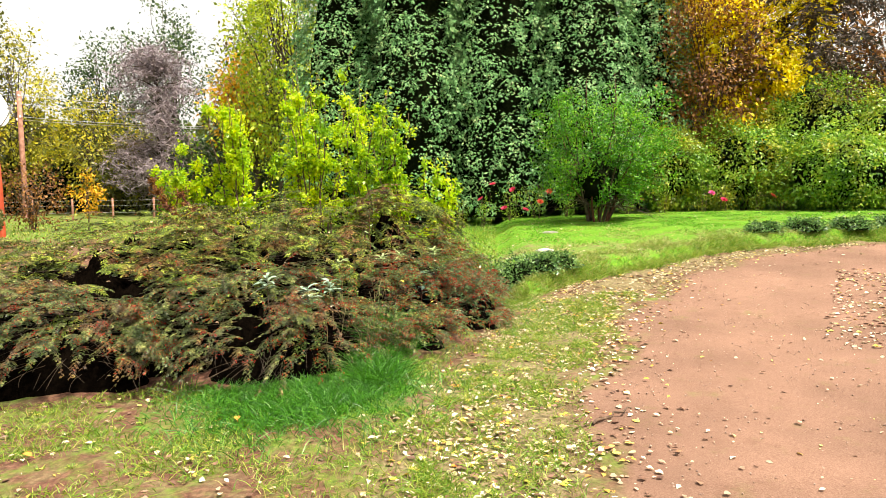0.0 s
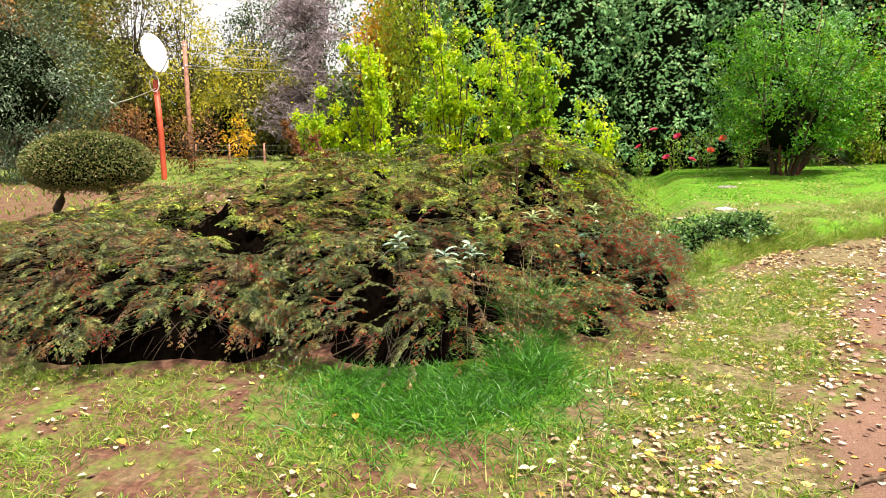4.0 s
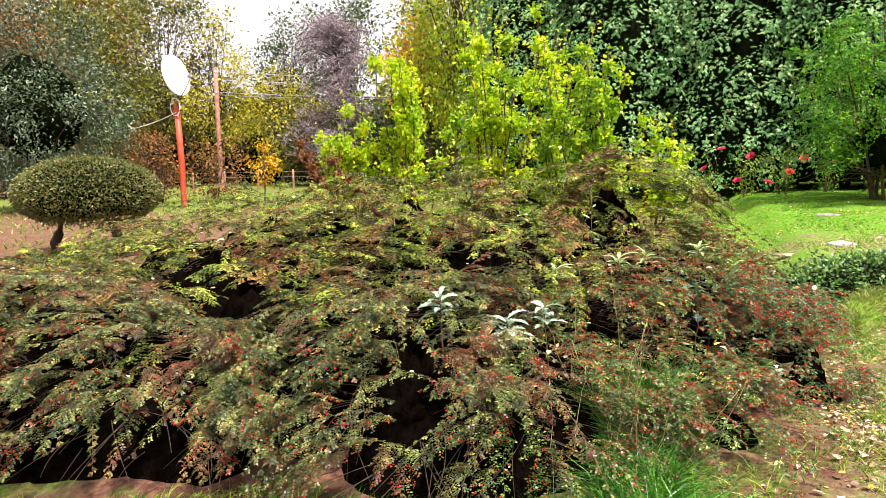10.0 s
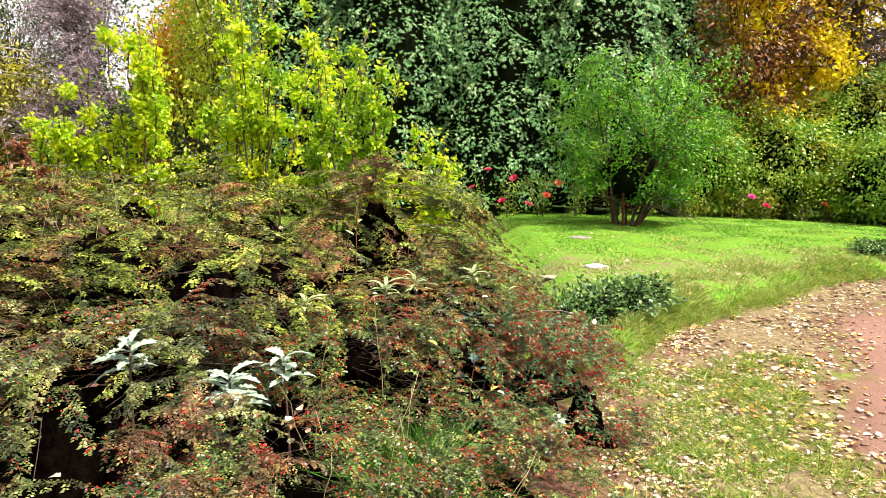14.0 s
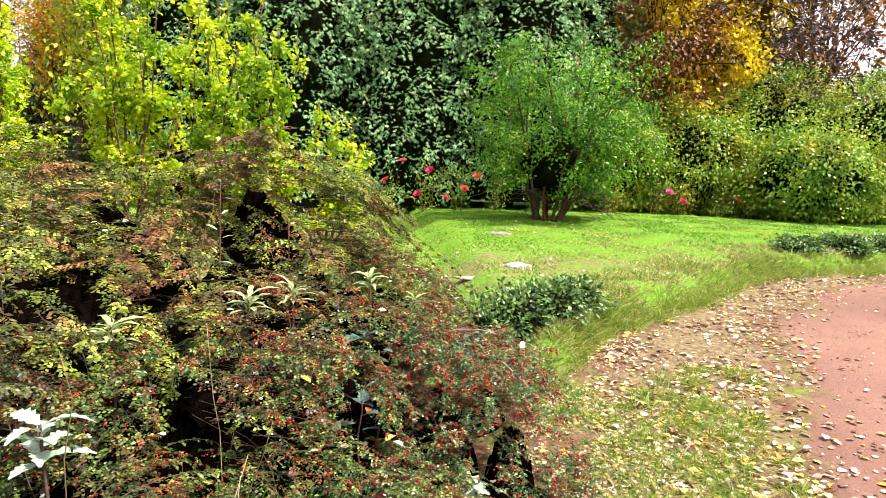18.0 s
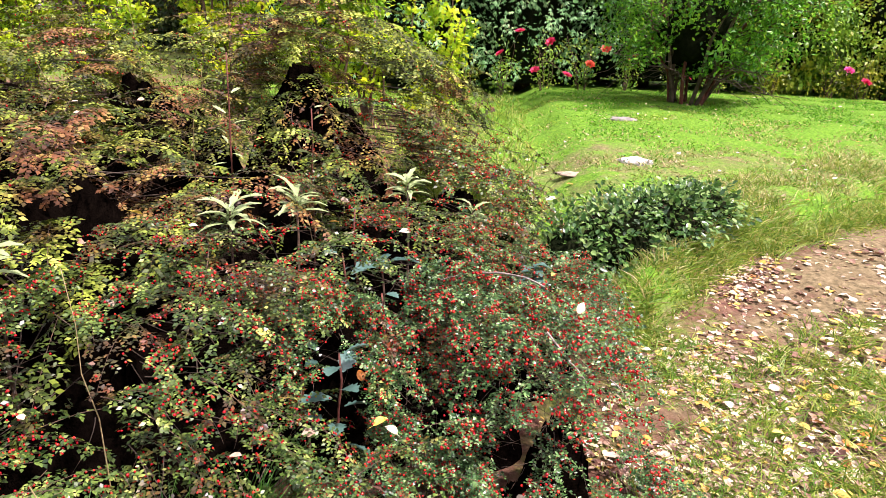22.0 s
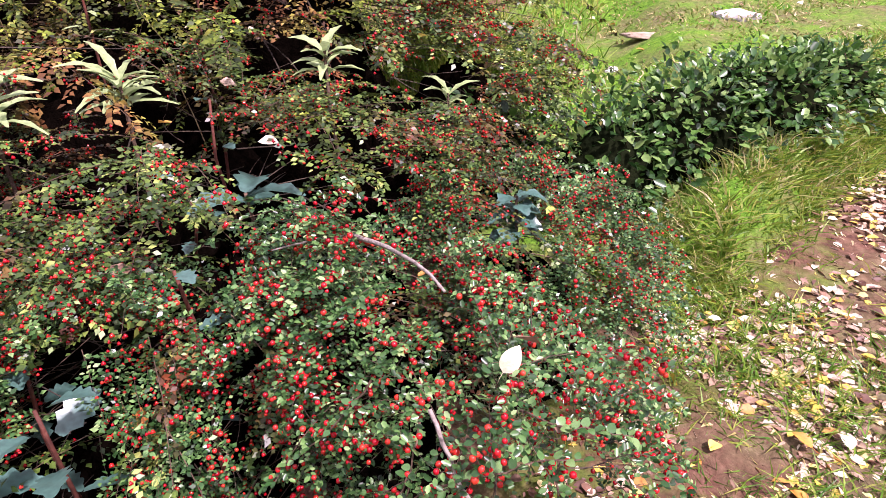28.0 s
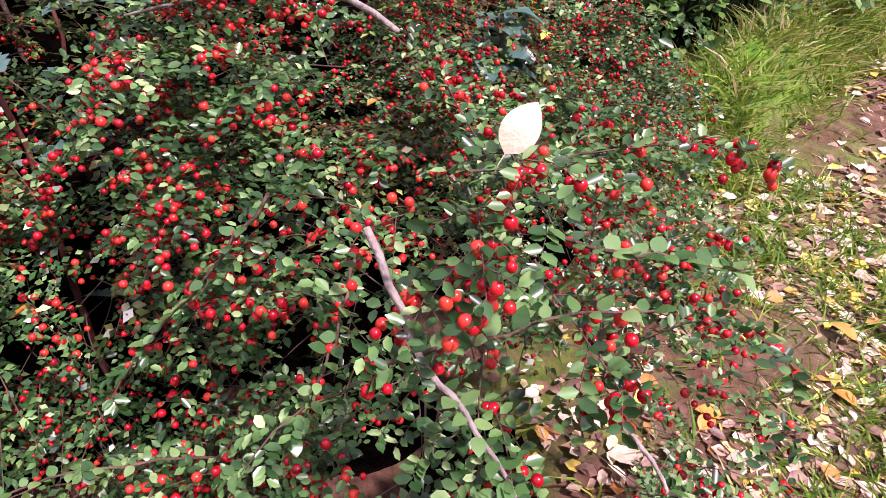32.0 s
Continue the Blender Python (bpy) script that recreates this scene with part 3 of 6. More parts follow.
def sprays(lobe, n, length, k, spread=0.97, arch=0.10, fall=0.75):
    """Arching shoots over a lobe, as points (n, k, 3)."""
    cx, cy, rx, ry, top, tier = lobe
    r = rng.random(n) ** 0.42 * spread
    a = rng.random(n) * 2 * np.pi
    x, y = cx + rx * r * np.cos(a), cy + ry * r * np.sin(a)
    swell = patchy(x, y, (3.6, 1.9, 1.15, 2.6)[tier])
    keep = (dome(lobe, x, y) > mound(x, y) - 0.10) & (swell > (-0.5, -0.42, -0.46, -0.48)[tier])
    x, y, r, a, swell = x[keep], y[keep], r[keep], a[keep], swell[keep]
    n = len(x)
    out = np.stack([np.cos(a) / rx, np.sin(a) / ry], -1)
    # neighbouring shoots lean the same way, in tiers
    lean = 2.2 * patchy(x + 7, y - 4, (2.2, 1.1, 0.7, 1.6)[tier])
    d = unit(unit(out) * (0.35 + r)[:, None] + np.stack([np.cos(lean), np.sin(lean)], -1) * 0.45 + rng.normal(size=(n, 2)) * 0.26 + np.array([0.05, -0.30]) * (tier in (1, 2)))
    ln = length * (0.55 + 0.75 * rng.random(n))
    s = np.linspace(0, 1, k)
    curl = rng.normal(size=n) * 0.5
    side = np.stack([-d[:, 1], d[:, 0]], -1)
    hx = x[:, None] + ln[:, None] * (d[:, 0:1] * s + side[:, 0:1] * curl[:, None] * s**2 * 0.5)
    hy = y[:, None] + ln[:, None] * (d[:, 1:2] * s + side[:, 1:2] * curl[:, None] * s**2 * 0.5)
    z0 = dome(lobe, x, y) + (0.065, 0.11, 0.17, 0.07)[tier] * (rng.random(n) - 0.55) + (0.022, 0.060, 0.095, 0.04)[tier] * swell
    up = arch * (0.3 + rng.random(n))
    z = z0[:, None] + up[:, None] * 2.2 * s - (up[:, None] * 1.4 + ln[:, None] * fall * (0.2 + 1.3 * r[:, None] ** 2)) * s**2
    floor = rise(hx, hy) + 0.02
    z = np.maximum(z, np.maximum(floor, dome(lobe, hx, hy) - (0.02, 0.05, 0.09, 0.04)[tier] + 0.04 * rng.random((n, 1))))
    pts = np.stack([hx, hy, z], -1)
    # nothing creeps over the trodden bare spot at the path's bend
    free = (np.hypot(hx + 0.20, hy - 6.40) > 0.17).all(1)
    if top > 1.3:
        # shoots thinned on the hump's path side: near-black core stands for its shaded hollow
        hollow = (y < cy - 0.15 * ry) & (r > 0.35)
        free &= ~hollow | (rng.random(n) < 0.3)
    if tier == 0 and top > 0.4:
        low = (z0 - rise(x, y)) < 0.5 * (top - rise(x, y))
        free &= ~low | (rng.random(n) < 0.6)
    # nor over the broad-leaved plants that have pushed through
    for px, py, pr in PUSHED_THROUGH:
        free &= ~((np.hypot(hx - px, hy - py) < pr) & (z > rise(px, py) + 0.25)).any(1)
    return pts[free]


def along(pts, m):
    """m even points on each shoot, with the way the shoot runs there."""
    n, k, _ = pts.shape
    s = (np.arange(m) + 0.6) / m * (k - 1)
    i = np.minimum(s.astype(int), k - 2)
    f = (s - i)[None, :, None]
    return pts[:, i] * (1 - f) + pts[:, i + 1] * f, unit(pts[:, i + 1] - pts[:, i])


def shoot_leaves(heap, pts, m, length, width, kind, lift=0.35, loose=0.28):
    """Leaves in two ranks along each shoot, all of one shoot facing much the same way."""
    p, t = along(pts, m)
    n = len(pts)
    side = unit(np.cross(t, [0, 0, 1.0])) * np.where(np.arange(m) % 2, 1, -1)[None, :, None]
    d = side * 0.85 + t * 0.6 + rng.normal(size=p.shape) * 0.16
    d[..., 2] += lift * (rng.random((n, m)) - 0.1)
    nrm = np.cross(np.cross(t, [0, 0, 1.0]), t) + rng.normal(size=(n, 1, 3)) * 0.28 + rng.normal(size=p.shape) * loose
    ln = (length * (0.65 + 0.6 * rng.random((n, m)))).ravel()
    return leaves(heap, p.reshape(-1, 3), d.reshape(-1, 3), nrm.reshape(-1, 3), ln, ln * width / length, kind)


def tubes(heap, pts, radius, sides=3):
    """Many thin shoots at once."""
    n, k, _ = pts.shape
    t = unit(np.gradient(pts, axis=1))
    a = unit(np.cross(t, [0.13, 0.21, 1.0]))
    b = np.cross(t, a)
    ang = np.arange(sides) * 2 * np.pi / sides
    rad = radius * np.linspace(1, 0.35, k)[None, :, None, None]
    ring = pts[:, :, None] + rad * (np.cos(ang)[None, None, :, None] * a[:, :, None] + np.sin(ang)[None, None, :, None] * b[:, :, None])
    base = (np.arange(n) * k * sides)[:, None, None] + (np.arange(k - 1) * sides)[None, :, None]
    j = np.arange(sides)[None, None]
    q = np.stack([base + j, base + (j + 1) % sides, base + sides + (j + 1) % sides, base + sides + j], -1)
    return heap.add(ring, q.reshape(-1, 4))


def fronds(pts, pairs, reach, k=4):
    """Side twigs, two-ranked along each shoot."""
    n = len(pts)
    p, t = along(pts, pairs * 2)
    side = unit(np.cross(t, [0, 0, 1.0])) * np.where(np.arange(pairs * 2) % 2, 1, -1)[None, :, None]
    d = unit(side * 0.8 + t * 0.85 + rng.normal(size=p.shape) * 0.14)
    ln = reach * np.interp(np.arange(pairs * 2) / (pairs * 2), [0, 0.25, 1], [0.6, 1.0, 0.22])[None, :, None] * (0.7 + 0.6 * rng.random((n, pairs * 2, 1)))
    s = np.linspace(0, 1, k)[None, None, :, None]
    q = p[:, :, None] + d[:, :, None] * ln[:, :, None] * s
    q[..., 2] += (ln[:, :, None] * (0.12 * s - 0.38 * s**2))[..., 0]
    return q.reshape(-1, k, 3)


TIER = {  # shoots, length, points, side pairs, reach, leaves a twig, leaf length, width, kind, berries, berry size
    0: (700, 0.125, 7, 4, 0.048, 9, 0.0106, 0.0065, "oval", 14500, 0.0039),
    1: (165, 0.42, 8, 13, 0.085, 12, 0.0140, 0.0082, "rhomb", 900, 0.0045),
    2: (118, 0.64, 8, 13, 0.120, 10, 0.0215, 0.0125, "rhomb", 150, 0.0055),
    3: (360, 0.28, 7, 6, 0.070, 8, 0.0145, 0.0088, "rhomb", 4600, 0.0042),
}
TIER_LOOK = {
    0: (COTO_NEAR, "cotoneaster shrub thick with red berries and small glossy leaves"),
    1: (COTO_MID, "spreading cotoneaster with red berries and reddening leaves"),
    2: (COTO_FAR, "spreading cotoneaster with rusty olive leaves and arching shoots"),
    3: (COTO_GREEN, "olive-green cotoneaster dotted with red berries"),
}
ONE_BALL = Heap().add(BALL2[0], BALL2[1]).mesh("berry", ONE_BERRY, True)


def cotoneaster(lobe):
    cx, cy, rx, ry, top, tier = lobe
    shoots, length, k, pairs, reach, m, ll, lw, kind, nb, bs = TIER[tier]
    if tier == 3 and cy > 7.9:
        # the back of the mound is coarser
        shoots, length, reach, m, ll, lw, nb, bs = 190, 0.26, 0.080, 8, 0.019, 0.0115, 1600, 0.0048
    close = lobe in LOBES[:2] + LOBES[5:6]
    kind = "oval" if close else "rhomb"
    area = rx * ry / (0.23, 0.45, 0.95, 0.45)[tier] * (4.6 if top > 1.45 else 2.2 if top > 1.3 else 1)
    mat, label = TIER_LOOK[tier]
    ob = thing("cotoneaster", (cx, cy, z_at(cx, cy)), label, "shrub", "cotoneaster mound")
    # the twiggy heart under the leaves, coloured near-black in place of its shade
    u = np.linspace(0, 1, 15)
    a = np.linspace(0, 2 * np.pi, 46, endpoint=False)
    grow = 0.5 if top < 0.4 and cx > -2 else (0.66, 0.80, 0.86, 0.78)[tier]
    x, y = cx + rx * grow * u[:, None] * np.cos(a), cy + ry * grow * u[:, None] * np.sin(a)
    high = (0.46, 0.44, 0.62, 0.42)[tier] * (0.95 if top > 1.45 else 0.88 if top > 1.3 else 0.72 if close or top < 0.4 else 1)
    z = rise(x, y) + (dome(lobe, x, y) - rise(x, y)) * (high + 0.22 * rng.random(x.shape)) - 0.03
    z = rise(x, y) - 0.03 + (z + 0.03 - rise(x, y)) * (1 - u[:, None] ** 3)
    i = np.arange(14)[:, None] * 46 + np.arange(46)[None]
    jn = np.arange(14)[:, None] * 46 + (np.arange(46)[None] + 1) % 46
    part("shade_thicket", Heap().add(np.stack([x, y, z], -1), np.stack([i, jn, jn + 46, i + 46], -1).reshape(-1, 4)), THICKET_SHADE, ob, "bare twig core painted near-black for shade")
    # bare twigs inside
    inner = sprays(lobe, int(shoots * area * 0.5), length * 1.2, k, 0.9, 0.0, 0.3)
    inner[..., 2] = rise(inner[..., 0], inner[..., 1]) + (inner[..., 2] - rise(inner[..., 0], inner[..., 1])) * (0.45 + 0.4 * rng.random((len(inner), 1)))
    part("twig_mass", tubes(Heap(), inner, (0.0012, 0.003, 0.004, 0.002)[tier]), BARK, ob, "dead brown inner twigs")
    arch, fall = ((0.05, 0.42), (0.12, 0.36), (0.18, 0.32), (0.08, 0.36))[tier]
    if top > 1.3:
        arch, fall = 0.06, 0.6  # the old shoots on the hump hang down
    pts = sprays(lobe, int(shoots * area), length, k, 0.97, arch, fall)
    far = sprays(lobe, int(shoots * area * 0.08), length * 1.7, k, 0.95, arch * 1.6, 0.45)
    side = fronds(pts, pairs, reach)
    side2 = fronds(far, pairs + 2, reach * 0.5)
    heap = Heap()
    tubes(heap, pts, 0.0009 * (1, 1.5, 2, 1.3)[tier])
    tubes(heap, far, 0.0014 * (1, 1.5, 2, 1.3)[tier])
    if lobe in LOBES[:1] + LOBES[5:6]:
        tubes(heap, side, 0.0006)
    part("shoot_tangle", heap, TWIG, ob, "thin brown arching shoots")
    heap = Heap()
    loose = (0.28, 0.13, 0.13, 0.2)[tier]
    shoot_leaves(heap, side, m, ll, lw, kind, (0.9, 0.12, 0.12, 0.3)[tier], loose)
    shoot_leaves(heap, pts, pairs * 3, ll, lw, kind, 0.35, loose)
    shoot_leaves(heap, side2, m, ll, lw, kind, 0.2, loose)
    part("leaves", heap, mat, ob)
    p, t = along(side[rng.random(len(side)) < 0.6], 3)
    p = p.reshape(-1, 3)
    p = p[patchy(p[:, 0] + 3, p[:, 1] + p[:, 2], (6.0, 3.0, 2.0, 4.0)[tier]) + rng.normal(size=len(p)) * 0.35 > (-0.5, 0.0, 0.1, -0.1)[tier]]
    p = p[rng.permutation(len(p))[: int(nb * area)]]
    p = np.concatenate([p, p[: len(p) // 2] + rng.normal(size=(len(p) // 2, 3)) * 0.006])
    p = p + rng.normal(size=p.shape) * 0.004 + [0, 0, (-0.005, -0.004, -0.004, -0.003)[tier]]
    size = bs * (0.75 + 0.5 * rng.random(len(p)))
    if tier == 0:
        # the berries that come closest to the eye are single pieces
        order = np.argsort(np.hypot(p[:, 0] + 0.30, p[:, 1] - 6.80) - p[:, 2] * 0.8)
        count = 300 if lobe is LOBES[0] else 0
        for j in order[:count]:
            one = new("berry", ONE_BALL)
            one.parent = ob
            one.location, one.scale = Vector(p[j]), (size[j], size[j], size[j] * 1.08)
        p, size = p[order[count:]], size[order[count:]]
    fine = 1200 if lobe is LOBES[0] else 300 * (tier == 0)
    heap = balls(Heap(), p[:fine], size[:fine], BALL2)
    part("berry_crop", balls(heap, p[fine:], size[fine:], BALL1 if lobe in LOBES[:2] else BALL0), BERRY, ob, "round red berries", True)
    return centred(ob)


MOUND = [cotoneaster(one) for one in LOBES]


# ---------------------------------------------------------------- trees and large shrubs
def crown_points(centre, radii, n_tips, per_tip, spread, shell=0.6):
    """Leaf places in clumps round branch tips, mostly towards the outside of the crown."""
    tips = scatter_dirs(n_tips) * (shell + (1 - shell) * rng.random((n_tips, 1)) ** 0.6)
    lump = 1 + 0.22 * np.sin(tips[:, 0:1] * 5 + centre[0]) * np.cos(tips[:, 2:3] * 4 + centre[1])
    tips = tips * lump * np.asarray(radii) + np.asarray(centre)
    p = tips[:, None] + rng.normal(size=(n_tips, per_tip, 3)) * spread
    return tips, p.reshape(-1, 3)


def broad_tree(name, place, height, crown_c, crown_r, mat, label, category="tree", tips=150, per_tip=30, spread=0.22, leaf=0.08, trunk=0.12, stems=1,
               bark=None, shell=0.55, kind="oval", droop=0.3, group="", aspect=0.55, lean=0.15, heart=0.0):
    x, y = place
    z = z_at(x, y)
    ob = thing(name, (x, y, z), label, category, group)
    bark = bark or BARK
    c = np.array([crown_c[0], crown_c[1], crown_c[2]], float)
    tip, p = crown_points(c, crown_r, tips, per_tip, spread, shell)
    for s in range(stems):
        heap = Heap()
        a = s * 2.4
        root = np.array([x + 0.12 * trunk * 8 * math.cos(a) * (stems > 1), y + 0.12 * trunk * 8 * math.sin(a) * (stems > 1), z - 0.05])
        goal = c + np.array([math.cos(a), math.sin(a), 0.5]) * np.asarray(crown_r) * (0.45 if stems > 1 else lean)
        tube(heap, bent(root, goal, 0.0, trunk * 0.35, 7), np.linspace(trunk, trunk * 0.35, 7), 7)
        part("trunk" if stems == 1 else "stem", heap, bark, ob)
    heap = Heap()
    for t in tip[:: max(1, tips // 45)]:
        f = 0.35 + 0.5 * rng.random()
        a = np.array([x, y, z]) * (1 - f) + c * f + rng.normal(size=3) * trunk * 0.4
        tube(heap, bent(a, t, 0.15, spread * 0.25, 5), np.linspace(trunk * 0.2, trunk * 0.04 + 0.004, 5), 4)
    part("limb_frame", heap, bark, ob)
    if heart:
        # near-black ball whose colour gives the shade in the crown's gaps
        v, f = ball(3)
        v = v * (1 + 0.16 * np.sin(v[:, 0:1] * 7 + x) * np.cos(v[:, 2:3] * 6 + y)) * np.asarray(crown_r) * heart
        part("inner_shade_growth", Heap().add(v + c, f), GAP_SHADE, ob, "inner twigs painted near-black for shade", True)
    d = unit(p - c) * 0.6 + rng.normal(size=p.shape) * 0.6
    d[:, 2] -= droop
    nrm = rng.normal(size=p.shape) * 0.4 + unit(p - c) * 0.6 + [0, 0, 0.5]
    ln = leaf * (0.6 + 0.7 * rng.random(len(p)))
    part("crown", leaves(Heap(), p, d, nrm, ln, ln * aspect, kind), mat, ob)
    return centred(ob)


def sapling(place, height, width, n_stems, n_leaves, mat, label, leaf=0.078):
    """A young shrub of upright stems, leafy all the way up."""
    x, y = place
    z = z_at(x, y)
    ob = thing("lime_green_sapling", (x, y, z), label, "shrub", "yellow-green saplings")
    ps, ts = [], []
    for s in range(n_stems):
        a = rng.random() * 6.28
        r = width * (0.25 + 0.75 * rng.random())
        top = np.array([x + math.cos(a) * r, y + math.sin(a) * r, z + height * (1.02 - 0.55 * (r / width) ** 1.2 * rng.random())])
        line = bent((x + 0.25 * r * math.cos(a), y + 0.25 * r * math.sin(a), z - 0.03), top, 0, 0.05, 8)
        part("stem", tube(Heap(), line, np.linspace(0.022, 0.005, 8), 5), TWIG, ob)
        for q in range(9):
            f = 0.22 + 0.75 * rng.random()
            o = line[int(f * 7)]
            b = rng.random() * 6.28
            e = o + np.array([math.cos(b) * 0.42, math.sin(b) * 0.42, 0.28 + 0.2 * rng.random()]) * (1.15 - f) * width * 0.7
            ps.append(bent(o, e, 0.04, 0.02, 8))
        ps.append(line)
    pts = np.stack(ps)
    part("twig_mass", tubes(Heap(), pts, 0.007), TWIG, ob)
    m = max(6, int(n_leaves * 2.3) // len(pts))
    p, t = along(pts, m)
    p = p + rng.normal(size=p.shape) * 0.055
    p = p[p[..., 2] > z + height * 0.12]
    d = rng.normal(size=p.shape) * 0.8
    d[:, 2] -= 0.15
    ln = leaf * (0.6 + 0.7 * rng.random(len(p)))
    part("leaves", leaves(Heap(), p, d, rng.normal(size=p.shape) * 0.6 + [0, 0, 0.8], ln, ln * 0.66, "rhomb"), mat, ob)
    return centred(ob)


for sx, sy, hh, ww, ns, nl in ((-3.9, 13.3, 4.2, 1.05, 11, 3300), (-5.3, 13.0, 3.4, 0.95, 9, 2500), (-6.5, 13.2, 2.5, 0.8, 7, 1800), (-2.7, 13.6, 3.4, 0.8, 8, 2000),
                               (-2.0, 13.2, 2.9, 0.7, 6, 1300), (-1.35, 13.3, 1.85, 0.75, 6, 1400), (-7.1, 13.6, 2.0, 0.8, 6, 1200), (-5.9, 14.2, 3.3, 0.8, 6, 1600), (-4.6, 14.2, 4.0, 0.9, 7, 1800), (-3.3, 14.4, 3.9, 0.9, 7, 1800)):
    sapling((sx, sy), hh, ww, ns, nl, LIME, "young lime-green leafy sapling with thin upright stems")


def lawn_bush():
    x, y = 2.4, 15.0
    z = z_at(x, y)
    ob = thing("lawn_bush", (x, y, z), "broad green deciduous bush with reddish stems on the lawn", "shrub")
    ps = []
    for s in range(15):
        a = s * 2.399
        r = 0.35 + 1.35 * rng.random()
        top = np.array([x + math.cos(a) * r, y + math.sin(a) * r, z + 3.6 - 0.75 * r * rng.random() - 0.35 * r])
        line = bent((x + 0.22 * math.cos(a), y + 0.22 * math.sin(a), z - 0.03), top, 0.1, 0.05, 8)
        part("stem", tube(Heap(), line, np.linspace(0.028, 0.006, 8), 6), RED_STEM if s % 2 else BARK, ob)
        for q in range(19):
            f = 0.18 + 0.79 * rng.random() ** 1.3
            o = line[int(f * 7)]
            b = a + rng.normal() * 1.1
            e = o + np.array([math.cos(b), math.sin(b), 0.35 * rng.normal() + 0.15]) * (0.5 + 0.55 * rng.random()) * (1.45 - 0.75 * f)
            ps.append(bent(o, e, 0.06, 0.03, 7))
    pts = np.stack(ps)
    part("twig_mass", tubes(Heap(), pts, 0.009), BARK, ob)
    # near-black ball added so the gaps between leaves look shaded
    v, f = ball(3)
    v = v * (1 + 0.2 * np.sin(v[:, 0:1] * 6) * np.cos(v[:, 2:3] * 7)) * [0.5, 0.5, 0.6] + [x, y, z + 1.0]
    part("inner_shade_growth", Heap().add(v, f), GAP_SHADE, ob, "inner twigs painted near-black for shade", True)
    p, t = along(pts, 96)
    p = (p + rng.normal(size=p.shape) * 0.07).reshape(-1, 3)
    p = p[p[:, 2] > z + 0.34 + 0.3 * np.sin(p[:, 0] * 4) ** 2 + 0.10 * np.hypot(p[:, 0] - x, p[:, 1] - y)]
    d = rng.normal(size=p.shape) * 0.7
    d[:, 2] -= 0.2
    ln = 0.062 * (0.6 + 0.7 * rng.random(len(p)))
    part("leaves", leaves(Heap(), p, d, rng.normal(size=p.shape) * 0.4 + unit(p - [x, y, z + 1.5]) * 0.6 + [0, 0, 0.5], ln, ln * 0.5), BUSH_GREEN, ob)
    centred(ob)


lawn_bush()


def cypress(place, height, radius, n):
    """A dense evergreen with hanging flat sprays."""
    x, y = place
    z = z_at(x, y)
    ob = thing("cypress", (x, y, z), "tall dense dark green cypress with drooping sprays", "conifer", "cypress hedge")
    part("trunk", tube(Heap(), bent((x, y, z - 0.1), (x, y, z + height * 0.97), 0, 0.04, 7), np.linspace(0.2, 0.03, 7), 7), BARK, ob)
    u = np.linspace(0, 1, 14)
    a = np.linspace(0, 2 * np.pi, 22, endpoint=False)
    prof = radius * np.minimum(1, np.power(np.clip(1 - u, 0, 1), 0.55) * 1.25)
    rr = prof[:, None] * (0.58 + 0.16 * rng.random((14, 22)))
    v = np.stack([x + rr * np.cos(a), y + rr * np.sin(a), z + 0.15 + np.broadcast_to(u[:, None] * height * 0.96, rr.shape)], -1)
    i, jn = np.arange(13)[:, None] * 22 + np.arange(22)[None], np.arange(13)[:, None] * 22 + (np.arange(22)[None] + 1) % 22
    # core darkened by colour alone, as the shade deep among the sprays
    part("inner_shade_mass", Heap().add(v, np.stack([i, jn, jn + 22, i + 22], -1).reshape(-1, 4)), GAP_SHADE, ob, "inner boughs painted near-black for shade", True)
    # boughs lead the sprays outwards
    each = 20
    nb = n // each
    bu = rng.random(nb) ** 0.9 * 0.97
    ba = np.where(rng.random(nb) < 0.85, -np.pi / 2 + (rng.random(nb) - 0.5) * 3.9, rng.random(nb) * 2 * np.pi)
    br = np.interp(bu, u, prof) * (0.74 + 0.34 * rng.random(nb))
    tip = np.stack([x + br * np.cos(ba), y + br * np.sin(ba), z + 0.35 + bu * height], -1)
    out = np.stack([np.cos(ba), np.sin(ba), np.zeros(nb)], -1)
    f = rng.random((nb, each, 1))
    wide = np.stack([-np.sin(ba), np.cos(ba), np.zeros(nb)], -1)[:, None] * rng.normal(size=(nb, each, 1)) * 0.15 * (1.1 - 0.7 * f)
    size = (0.7 + 0.7 * rng.random(nb))[:, None, None]
    c = tip[:, None] + size * (out[:, None] * (0.34 * f - 0.16) + wide + np.array([0, 0, 1.0]) * (0.12 - 0.06 * f - 0.30 * f**2)) + rng.normal(size=(nb, each, 3)) * 0.03
    c = c.reshape(-1, 3)
    o = (out[:, None] * (1.1 - 0.6 * f) + wide * 3.0 + np.array([0, 0, -1.0]) * (0.2 + 1.0 * f)).reshape(-1, 3)
    d0 = unit(o + rng.normal(size=c.shape) * 0.22)
    side = unit(np.cross(d0, [0, 0, 1.0]) + rng.normal(size=c.shape) * 0.25)
    heap = Heap()
    ln = 0.105 * (0.6 + 0.7 * rng.random(len(c)))
    nrm = np.cross(side, d0)
    for s, f, l in ((0, 0.0, 1.0), (0.7, 0.15, 0.75), (-0.7, 0.15, 0.75)):
        d = unit(d0 + side * s + [0, 0, -0.22])
        leaves(heap, c + d0 * ln[:, None] * f, d, nrm, ln * l, ln * l * 0.30, "rhomb", 0.2)
    part("sprays", heap, THUJA, ob)
    return centred(ob)


